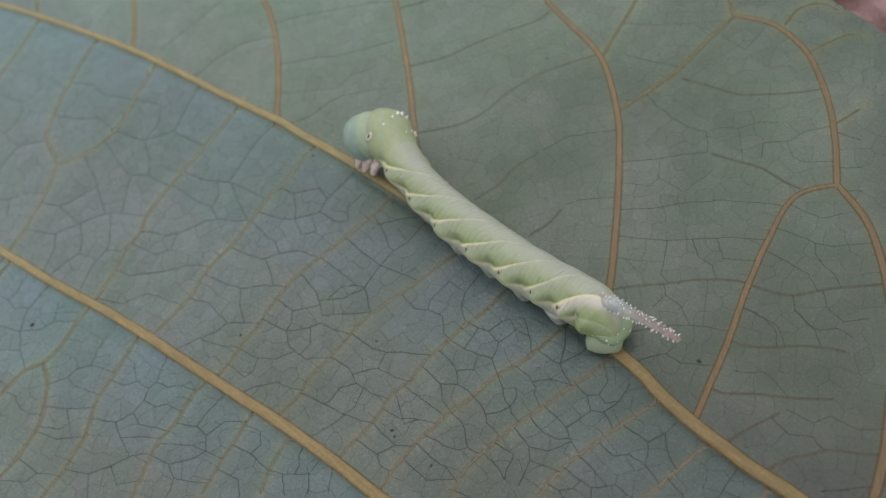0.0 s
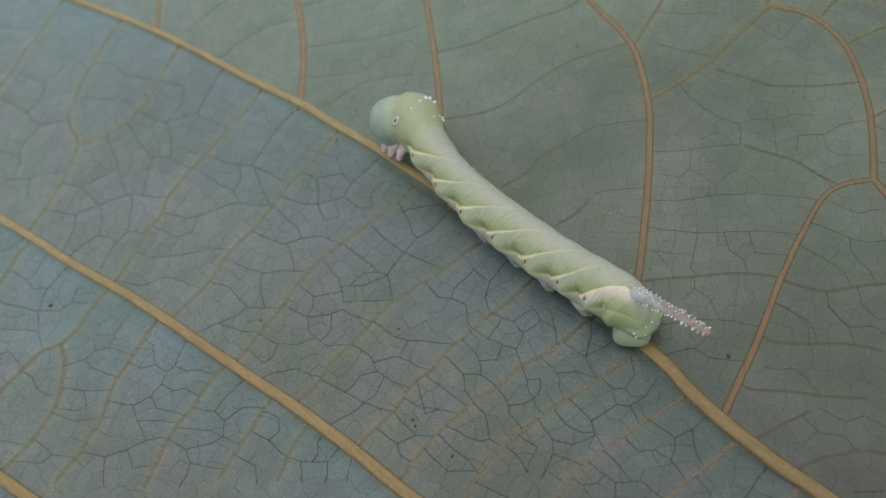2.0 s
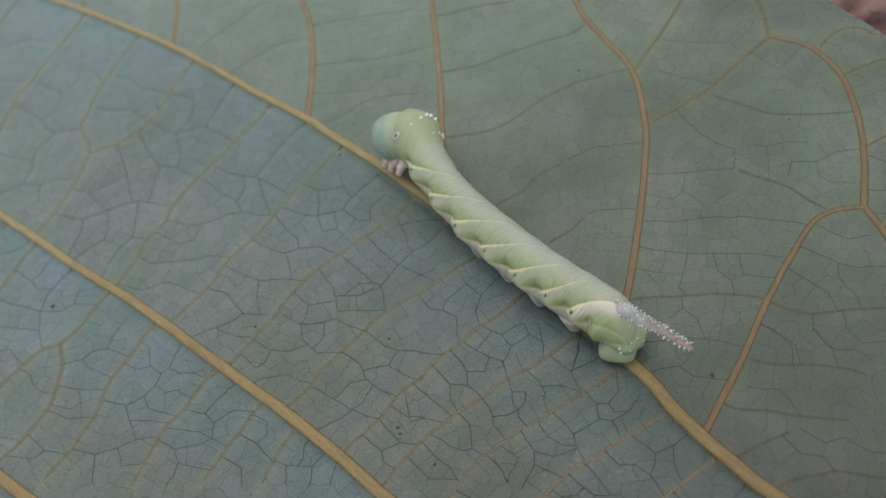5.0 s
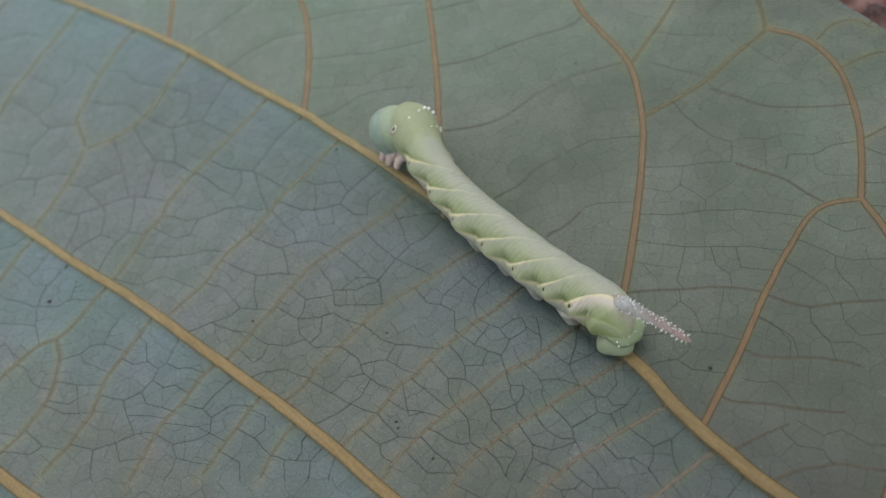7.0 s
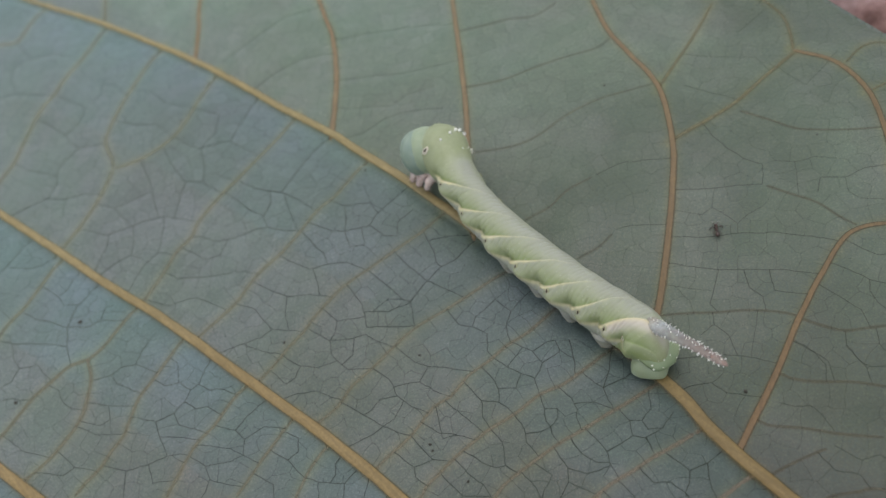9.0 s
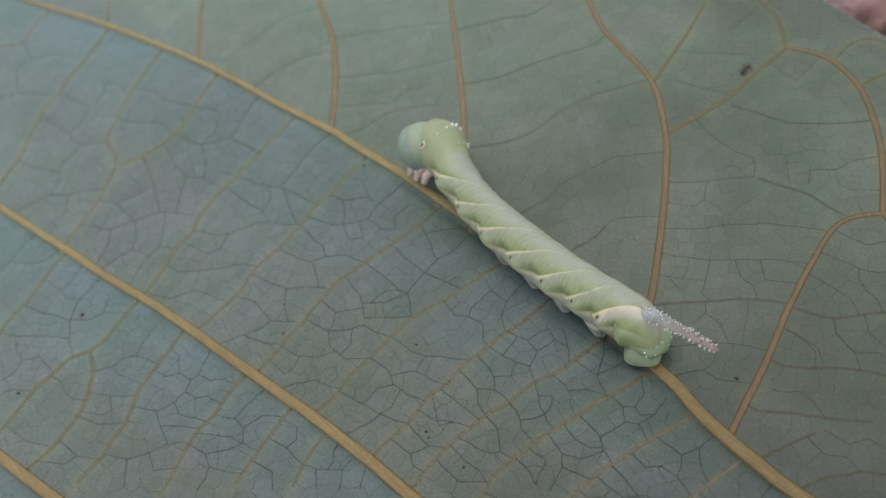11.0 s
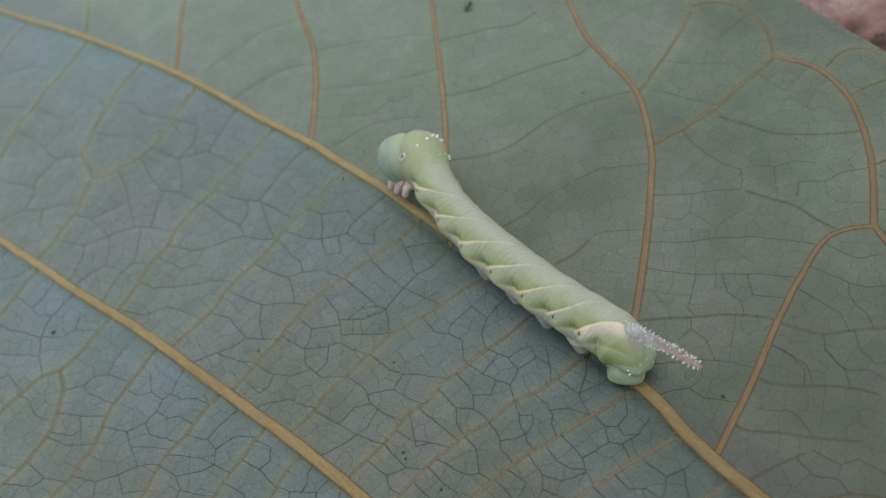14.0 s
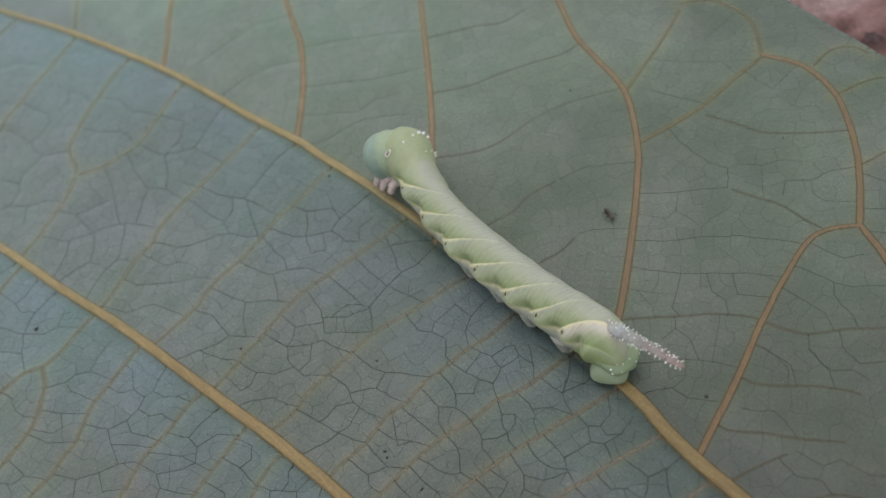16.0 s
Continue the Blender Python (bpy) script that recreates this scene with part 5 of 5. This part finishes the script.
def segment(s):
    """0 at the first striped segment's spiracle, growing by one a segment towards the tail."""
    if s > SPIR[0]:
        return (SPIR[0] - s) / 6.0
    if s < SPIR[-1]:
        return 6 + (SPIR[-1] - s) / 4.2
    return float(np.interp(-s, [-a for a in SPIR], range(7)))


def ramp(x, a, b):
    return min(1.0, max(0.0, (x - a) / (b - a)))


def girth(s, th):
    """Radius at arc s and angle th from the top, with folds; and the pattern: stripe, pale, green."""
    r = np.interp(s, [a for a, b in RADIUS], [b for a, b in RADIUS])
    seg = segment(s)
    geo = math.degrees(th)
    deg = abs(geo - ROLL)
    if deg > 180:
        deg = 360 - deg
    lie = deg if geo < ROLL or geo > 150 else -0.7 * deg          # the slant runs on over the back
    saw = seg + 0.10 - 0.93 * (75 - lie) / 70 + 0.012 * math.sin(deg * 0.16 + seg * 3) + 0.003 * math.sin(deg * 0.9)
    ph, num = saw % 1.0, math.floor(saw)
    striped = ramp(saw, -0.35, -0.1) * ramp(6.95, saw - 0.02, saw)
    striped = striped if num <= 6 else 0.0
    low = 1 - ramp(deg, 92, 104)
    up = 1 - 0.9 * ramp(geo, ROLL - 38, ROLL + 28)
    shy = 1 - ramp(geo, ROLL + 12, ROLL + 48)      # weaker on the turned-away side
    amp = 0.40 * striped * low * (0.15 + 0.85 * up) * shy
    edge = ramp(ph, 0.0, 0.03)
    r += amp * (edge * (1 - ph) ** 1.6 - 0.35 * ph ** 4)
    flank = math.exp(-((deg - 94) / 20) ** 2)
    body_seg = ramp(seg, -0.6, -0.2) * (1 - ramp(seg, 6.6, 7.2))
    r += body_seg * (0.56 * flank * math.cos(2 * math.pi * (seg - 0.12)) + 0.10 * math.exp(-(deg / 50) ** 2) * math.cos(2 * math.pi * (seg + 0.25)))
    fold = (seg + 0.42) % 1.0
    r -= 0.16 * body_seg * ramp(deg, 45, 80) * math.exp(-(min(fold, 1 - fold) / 0.055) ** 2)
    wrinkle = abs(math.sin(math.pi * (seg * 8 - (75 - lie) / 70 * 1.5 + 0.55 * noise.noise(Vector((s * 0.5, deg * 0.02, 0))))))
    r -= 0.26 * (1 - wrinkle) ** 2.0 * (0.10 + 1.3 * abs(noise.noise(Vector((s * 1.3, deg * 0.05, 6.0))))) * ramp(seg, -0.3, 0.9) * body_seg * (1 - 0.5 * ramp(deg, 60, 90))
    r += 0.06 * noise.noise(Vector((s * 0.45, deg * 0.03, 2.0)))
    if abs(geo) > 120:
        r *= 1 - 0.12 * (abs(geo) - 120) / 60
    last = 1.0 if num == 6 else 0.0
    width = 0.062 + 0.06 * last + 0.035 * noise.noise(Vector((s * 1.1, deg * 0.09, 4.0)))
    stripe = striped * low * shy * (1 - 0.93 * ramp(geo, ROLL - (5 if last else 50), ROLL + (26 if last else 16))) * (math.exp(-(ph / width) ** 2) if ph < 0.7 else math.exp(-((1 - ph) / 0.02) ** 2))
    stripe = max(stripe, 0.6 * body_seg * math.exp(-((deg - 99) / 6) ** 2))
    green = striped * ramp(deg, 18, 50) * (1 - ramp(deg, 92, 104)) * ramp(ph, 0.30, 0.97) ** 1.6
    back = math.exp(-((geo - ROLL - 12) / 46) ** 2) * body_seg
    pale = max(0.95 * back, 0.75 * striped * low * (1 - ramp(ph, 0.0, 0.5)))
    pale = max(pale, 0.95 * ramp(deg, 92, 104) * body_seg)
    fore = 1 - ramp(seg, -0.9, -0.1)
    pale = pale * (1 - fore) + 0.14 * fore
    # wrinkle ridges painted paler, as if catching more light than their grooves
    pale = min(1.0, pale + 0.14 * body_seg * wrinkle ** 2 * ramp(seg, -0.3, 0.5))
    blush = last * striped * low * ramp(deg, 100, 70) * math.exp(-(ph / 0.46) ** 4) * ramp(ph, 0.0, 0.05) * (1 - ramp(geo, ROLL, ROLL + 40))
    green = max(green, 0.10 * fore)
    if saw > 7:
        t = ramp(saw, 7.0, 7.4)
        green, pale = 0.25 + 0.35 * t, 0.25 * (1 - t)
    return r, (min(1, stripe), min(1, pale), min(1, green), blush)


def build_body():
    k, rings, tones = 140, [], []
    for s in np.arange(0.0, LONG, 0.1):
        p, t, side, over = axis_at(s)
        ring = []
        for a in np.arange(k) * 2 * math.pi / k - math.pi:
            r, tone = girth(s, a)
            ring.append((p + r * (math.sin(a) * side + math.cos(a) * over)) * MM)
            tones.append(tone)
        rings.append(ring)
    data = mesh_of("body", *loft(rings))
    layer = data.color_attributes.new("pattern", "FLOAT_COLOR", "POINT")
    layer.data.foreach_set("color", np.array(tones, np.float32).ravel())
    return part("body", data, MAT_BODY, caterpillar, "pale green body with cream oblique stripes")


body = build_body()


def on_skin(s, deg, lift=0.0):
    """A point on the skin at arc s and deg from the back (negative on the side of the feet towards -x), and its outward normal."""
    p, t, side, over = axis_at(s)
    a = radians(deg)
    n = math.sin(a) * side + math.cos(a) * over
    return p + (girth(s, a)[0] + lift) * n, n, t


def spiracle(s, deg, big=1.0, rim_mat=None, hole_mat=None):
    for sign in (-1, 1):
        c, n, t = on_skin(s, ROLL + sign * deg, -0.02)
        bm = bmesh.new()
        bmesh.ops.create_uvsphere(bm, u_segments=10, v_segments=6, radius=1.0)
        over = np.cross(n, t)
        m = Matrix((t * 0.20 * big, over * 0.42 * big, n * 0.14)).transposed() * MM
        for v in bm.verts:
            v.co = m @ v.co + Vector(c) * MM
        hole = part("spiracle", bm, hole_mat or MAT_HOLE, caterpillar)
        if rim_mat:
            bm = bmesh.new()
            bmesh.ops.create_uvsphere(bm, u_segments=12, v_segments=6, radius=1.0)
            m = Matrix((t * 0.37 * big, over * 0.58 * big, n * 0.10)).transposed() * MM
            for v in bm.verts:
                v.co = m @ v.co + Vector(c) * MM
            part("spiracle_rim", bm, rim_mat, hole)


for s in SPIR:
    spiracle(s - 0.1, 78, 0.85, MAT_RING)
spiracle(46.8, 66, 1.25, MAT_RIM)
spiracle(5.0, 80, 0.8, MAT_RIM, MAT_TAIL)


def dots(name, spots, size, material, parent, label=""):
    """Small raised grains on the skin, joined."""
    bm = bmesh.new()
    for s, deg, k in spots:
        c, n, t = on_skin(s, deg, 0.0)
        got = bmesh.ops.create_icosphere(bm, subdivisions=1, radius=size * k * MM)["verts"]
        for v in got:
            v.co = v.co + Vector(n) * (v.co.dot(Vector(n))) * 0.5 + Vector(c + n * size * 0.3) * MM
    return tagged(part(name, bm, material, parent, label), kind="stuff")


rng = random.Random(4)
dots("tubercles", [(s, d, k) for s, d, k in ((46.5, 0, 0.8), (46.8, 26, 1.0), (47.0, 45, 1.2), (47.0, 58, 1.2), (46.8, 70, 1.1), (44.9, 66, 0.55), (45.0, 84, 0.9), (44.9, 92, 0.8), (44.6, 46, 0.45))], 0.21, MAT_WHITE, caterpillar, "rows of white grains behind the head")

# head: a smooth capsule tucked down in front
HEAD = Vector((-3.0, 20.65, 4.8))
head = blob("head", HEAD, (2.9, 3.35, 3.5), MAT_HEAD, caterpillar, turn=-20, tilt=-10, lump=0.04, seed=2, label="bluish green smooth head capsule", u=32, v=20)
blob("collar", (-1.9, 20.1, 5.25), (2.7, 3.5, 3.5), MAT_COLLAR, caterpillar, turn=-20, tilt=-8, lump=0.04, seed=3, label="paler green shield behind the head", u=32, v=20)
blob("mouthparts", HEAD + Vector((-1.3, -1.2, -2.7)), (0.7, 0.9, 0.6), MAT_LEG, head, turn=-25)
for sgn in (-1, 1):
    for k in range(4):
        blob("eye", HEAD + Vector((-1.5 - 0.15 * k, sgn * (2.2 - 0.2 * k) - 0.4, -1.7 - 0.25 * k)), (0.14, 0.14, 0.14), MAT_HOLE, head, u=8, v=6)


def clawed_leg(foot, hip):
    f, h = np.array(foot, float), np.array(hip, float)
    mid = (f + h) / 2 + np.array((-0.35, -0.15, 0.3))
    line = smooth_line([h, mid, f], 0.25)
    leg = tube("leg", line, np.linspace(0.95, 0.42, len(line)) * (1 + 0.13 * np.cos(np.arange(len(line)) * 1.9)), MAT_LEG, caterpillar, 10, label="short pinkish jointed leg")
    d = (f - mid) / np.linalg.norm(f - mid)
    tube("claw", [f - d * 0.15, f + d * 0.25, f + d * 0.5 + np.array((0.12, 0, 0))], [0.24, 0.16, 0.04], MAT_CLAW, leg, 8)


for i, (x, y) in enumerate(((-5.6, 19.2), (-5.0, 17.9), (-4.1, 16.6))):
    clawed_leg((x, y, 1.5), (x + 2.2, y + 0.5, 3.2))
    clawed_leg((x + 3.6, y + 2.6, height(x + 3.6, y + 2.6) + 0.6), (x + 3.4, y + 1.6, 3.0))


def proleg(s, big=1.0):
    for sign in (-1, 1):
        p, t, side, over = axis_at(s)
        top = p + sign * side * 1.7 - over * 1.6
        foot = p + sign * side * 1.6
        foot[2] = height(foot[0], foot[1]) + 0.25
        line = smooth_line([top, (top + foot) / 2 + sign * side * 0.15, foot], 0.2)
        leg = tube("proleg", line, np.interp(np.linspace(0, 1, len(line)), (0, 0.5, 0.8, 1), (1.5, 1.15, 0.9, 0.75)) * big, MAT_FOOT, caterpillar, 16, 0.8, label="stubby whitish false leg")
        blob("sole", foot + sign * side * 0.12, (0.85 * big, 0.7 * big, 0.34), MAT_FOOT, leg, turn=math.degrees(math.atan2(t[1], t[0])), lump=0.15)


for s, big in ((27.0, 0.9), (21.0, 0.9), (15.3, 0.95), (9.6, 1.25)):
    proleg(s, big)

# rear end: plate over the vent and the pair of clasping feet
def pad(name, centre, size, material, parent, turn=0.0, tilt=0.0, square=0.6, flare=0.0, seed=0, label="", sharp=0.75):
    """A squarish fleshy pad, flared towards its sole, of half-axes size at centre, in millimetres."""
    bm = bmesh.new()
    bmesh.ops.create_uvsphere(bm, u_segments=40, v_segments=22, radius=1.0)
    m = Matrix.Translation(Vector(centre) * MM) @ Matrix.Rotation(radians(turn), 4, "Z") @ Matrix.Rotation(radians(tilt), 4, "Y")
    for v in bm.verts:
        w = 1 + 0.05 * noise.noise(v.co * 1.8 + Vector((seed * 3.1, 0, 0)))
        r = math.hypot(v.co.x, v.co.y) + 1e-9
        c, q = v.co.x / r, v.co.y / r
        c, q = math.copysign(abs(c) ** square, c), math.copysign(abs(q) ** square, q)
        r, z = r ** sharp, math.copysign(abs(v.co.z) ** sharp, v.co.z)
        r *= 1 - flare * z
        v.co = m @ Vector((c * r * size[0] * w * MM, q * r * size[1] * w * MM, z * size[2] * w * MM))
    return part(name, bm, material, parent, label)


plate = pad("tail_plate", (14.1, -23.2, 3.9), (3.1, 2.6, 1.2), MAT_PLATE, caterpillar, turn=-68, tilt=36, square=0.8, seed=5, label="green plate over the tail end", sharp=0.8)
pad("clasper", (12.9, -23.9, 1.5), (2.2, 1.6, 1.6), MAT_TAIL, caterpillar, turn=-33, square=0.75, flare=0.22, seed=6, label="broad green clasping foot", sharp=0.85)
pad("clasper", (15.2, -23.5, 1.45), (1.2, 1.1, 1.5), MAT_TAIL, caterpillar, turn=-33, square=0.75, flare=0.15, seed=8, label="broad green clasping foot", sharp=0.85)
bm = bmesh.new()
grains = []
rear = [v for v in plate.data.vertices if v.co.y < -0.0226 and v.normal.z > -0.1 and v.normal.y < 0.3]
for v in rng.sample(rear, len(rear)):
    if len(grains) < 28 and all((v.co - g).length > 0.5 * MM for g in grains):
        grains.append(v.co.copy())
        bmesh.ops.create_icosphere(bm, subdivisions=1, radius=rng.uniform(0.07, 0.12) * MM, matrix=Matrix.Translation(v.co + v.normal * 0.03 * MM))
tagged(part("tail_grains", bm, MAT_WHITE, caterpillar, "white grains on the tail plate"), kind="stuff")

# horn with its spines
HB = np.array((14.6, -22.0, 6.4))
HORN = smooth_line([(13.9, -20.6, 5.0), HB, (15.6, -24.6, 7.6), (17.2, -28.6, 9.1), (19.0, -33.1, 10.3)], 0.25)
HR = np.interp(np.linspace(0, 1, len(HORN)), (0, 0.2, 0.5, 0.93, 1), (1.05, 0.90, 0.68, 0.44, 0.20))
HORN = HORN - HB
horn = tube("horn", HORN, HR * (1 + 0.06 * np.sin(np.arange(len(HORN)) * 2.3)), MAT_HORN, caterpillar, 14, label="translucent pinkish tail horn set with white spines")
horn.matrix_basis = Matrix.Translation(HB * MM)
bm = bmesh.new()
for k in range(88):
    i = int(8 + (len(HORN) - 11) * min(1.0, (k // 4 + rng.uniform(0, 0.8)) / 22) ** 0.9)
    p, t = HORN[i], HORN[min(i + 1, len(HORN) - 1)] - HORN[i - 1]
    t = t / np.linalg.norm(t)
    a = np.cross(t, (0.3, 0.2, 1.0))
    a /= np.linalg.norm(a)
    b = np.cross(t, a)
    th = (k % 4) * math.pi / 2 + rng.uniform(-0.35, 0.35) + 0.3
    n = math.cos(th) * a + math.sin(th) * b
    d = n * 0.9 + t * 0.45
    long = rng.uniform(0.28, 0.42)
    m = Matrix.Translation(Vector(p + n * HR[i] * 0.9 + d * long * 0.45) * MM) @ Vector(d).to_track_quat("Z", "Y").to_matrix().to_4x4()
    bmesh.ops.create_cone(bm, cap_ends=True, segments=5, radius1=0.065 * MM, radius2=0.04 * MM, depth=long * MM, matrix=m)
tagged(part("spines", bm, MAT_WHITE, horn, "tiny white spines"), kind="stuff")


# ---- ant ----
def build_ant():
    ant = tagged(new("ant"), "tiny dark brown ant walking over the leaf", "ant")
    blob("head", (0.86, 0, 0.34), (0.27, 0.24, 0.19), MAT_ANT, ant, label="dark head")
    blob("thorax", (0.28, 0, 0.38), (0.40, 0.17, 0.18), MAT_ANT, ant, lump=0.1)
    blob("waist", (-0.17, 0, 0.36), (0.10, 0.08, 0.13), MAT_ANT, ant)
    blob("abdomen", (-0.62, 0, 0.40), (0.46, 0.30, 0.28), MAT_ANT, ant, tilt=8)
    for sign in (-1, 1):
        tube("antenna", [(1.0, sign * 0.1, 0.4), (1.22, sign * 0.34, 0.52), (1.5, sign * 0.36, 0.3)], [0.035, 0.03, 0.035], MAT_ANT, ant, 6)
    legs = []
    for sign in (-1, 1):
        for k, (x, reach) in enumerate(((0.5, 0.42), (0.28, 0.02), (0.06, -0.5))):
            leg = tube("leg", [(0, 0, 0), (reach * 0.45, sign * 0.42, 0.22), (reach, sign * 0.78, -0.33)], [0.05, 0.04, 0.025], MAT_ANT, ant, 6)
            legs.append((leg, x, sign * 0.1, (k + (sign > 0)) % 2))
    return ant, legs


ant, ant_legs = build_ant()

# ---- specks on the leaf ----
def speck(x, y, size, turn):
    ob = blob("speck", (0, 0, 0), (size, size * 0.7, size * 0.5), MAT_SPECK, None, lump=0.5, seed=x, u=8, v=6)
    ob.matrix_world = pose(x * MM, y * MM, (height(x, y) + size * 0.3) * MM, 0, 0, turn)
    return tagged(ob, "dark grain of dirt lying on the leaf", "speck", "specks on the leaf")


speck(-59.4, 20.1, 0.34, 0)
speck(-30.0, 1.6, 0.22, 67)
speck(-15.3, -21.9, 0.24, 134)
speck(-15.3, -22.8, 0.2, 21)
speck(-11.7, 26.7, 0.24, 88)
speck(-13.0, -9.1, 0.2, 155)
speck(26.1, 22.7, 0.2, 42)
speck(21.5, -31.2, 0.28, 109)
speck(47.0, -0.9, 0.15, 176)
speck(-12.4, -28.5, 0.22, 63)
speck(-69.9, 9.9, 0.32, 130)
speck(-40.0, 3.8, 0.12, 17)
speck(-38.2, 53.6, 0.22, 84)

# ---- ground ----
def build_ground():
    far = 260 * 1.35 ** np.arange(1, 19)
    coarse = [np.arange(-170.0, 30, 5.0), np.arange(30.0, 150, 1.0), np.arange(150.0, 260.1, 5.0)]
    xs = np.r_[-(far[::-1] - 90), np.concatenate(coarse), far]
    ys = np.r_[-(far[::-1] - 90), np.concatenate([np.arange(-170.0, -50, 5.0), np.arange(-50.0, 90, 1.0), np.arange(90.0, 260.1, 5.0)]), far]
    gx, gy = np.meshgrid(xs, ys)
    z = np.full(gx.shape, -16.0)
    for i in range(gx.shape[0]):
        for j in range(gx.shape[1]):
            x, y = gx[i, j], gy[i, j]
            w = noise.fractal(Vector((x / 22, y / 22, 0.0)), 0.9, 2.1, 4)
            bend = noise.noise_vector(Vector((x / 6, y / 6, 1.0)))
            c = noise.voronoi(Vector((x / 6.5 + 0.35 * bend[0], y / 6.5 + 0.35 * bend[1], 0.3)))[0]
            z[i, j] += 5.0 * w + 3.6 * min(c[1] - c[0], 0.4) ** 0.7
    n = len(xs)
    verts = np.column_stack([gx.ravel(), gy.ravel(), z.ravel()]) * MM
    faces = [(i * n + j, i * n + j + 1, (i + 1) * n + j + 1, (i + 1) * n + j) for i in range(len(ys) - 1) for j in range(n - 1)]
    return tagged(part("ground", mesh_of("ground", verts, faces), MAT_SOIL, None), "pinkish brown stony soil under the leaf", "ground", kind="structure")


build_ground()


def motions():
    stops = [(0.0, 70.0, -36.0), (5.8, 70.0, -35.5), (6.6, 66.0, -28.0), (7.2, 60.0, -18.0), (7.6, 56.0, -11.0), (7.9, 52.9, -8.7), (8.1, 47.1, -11.2), (8.3, 40.9, -8.3), (8.5, 38.2, -12.3), (8.7, 33.3, -14.6), (8.9, 28.7, -10.2), (9.0, 28.6, -9.2), (9.1, 30.0, -6.0), (9.2, 30.2, -4.6), (9.7, 33.0, 1.0), (10.3, 38.0, 8.0), (10.8, 44.0, 12.0), (11.3, 49.9, 15.0), (11.4, 53.0, 14.8), (11.5, 56.0, 15.8), (11.6, 60.1, 17.5), (11.7, 60.3, 18.8), (11.8, 59.4, 21.5), (12.3, 56.5, 33.0), (12.8, 49.0, 47.0), (13.3, 36.0, 57.0), (13.7, 25.0, 58.0), (14.0, 17.4, 52.8), (14.2, 11.4, 43.1), (14.3, 9.5, 38.0), (14.4, 8.8, 33.5), (14.5, 7.6, 28.2), (14.7, 4.3, 22.4), (14.9, 4.7, 23.5), (15.1, 6.0, 21.5), (15.3, 9.7, 15.0), (15.5, 13.8, 11.7), (15.6, 17.1, 9.3), (15.7, 19.5, 9.3), (15.8, 21.2, 6.1), (16.0, 21.9, -1.9)]
    rows = []
    for i, (t, x, y) in enumerate(stops):
        a, b = stops[max(i - 1, 0)], stops[min(i + 1, len(stops) - 1)]
        turn = math.degrees(math.atan2(b[2] - a[2], b[1] - a[1]))
        if rows:
            while turn - last > 180:
                turn -= 360
            while turn - last < -180:
                turn += 360
            turn = max(last - 80, min(last + 80, turn))
        last = turn
        rows.append((t, pose(x * MM, y * MM, (height(x, y) + 0.06) * MM, 0, 0, turn)))
    walk(ant, rows)
    # the fore body leans over slowly, the horn lifts a little
    tail = Vector((13.0, -25.0, 0.0)) * MM
    lean = [(0.0, 0.42), (1.0, 0.26), (2.0, 0.16), (3.2, 0.36), (4.2, 0.30), (5.2, 0.14), (7.3, -0.02), (9.2, -0.15), (11.3, -0.10), (13.0, -0.22), (14.5, -0.26), (16.0, -0.38)]
    walk(caterpillar, [(t, Matrix.Translation(tail) @ Matrix.Rotation(radians(a), 4, "Z") @ Matrix.Translation(-tail)) for t, a in lean])
    lift = [(0.0, 0.0), (1.0, 0.4), (2.0, 0.9), (3.0, 0.6), (4.5, 0.8), (5.2, 1.2), (7.3, 2.0), (9.2, 2.5), (11.3, 2.2), (13.0, 2.6), (14.5, 2.7), (16.0, 2.4)]
    walk(horn, [(t, Matrix.Translation(HB * MM) @ Matrix.Rotation(radians(a), 4, Vector((-11.1, -4.4, 0)).normalized())) for t, a in lift])
    for leg, x, y, odd in ant_legs:
        steps = [(0.0, pose(x * MM, y * MM, 0.36 * MM))]
        for k in range(52, 161):
            swing = 22 * (1 if (k + odd) % 2 else -1)
            steps.append((k / 10, pose(x * MM, y * MM, 0.36 * MM, 0, 0, swing)))
        walk(leg, steps)


motions()
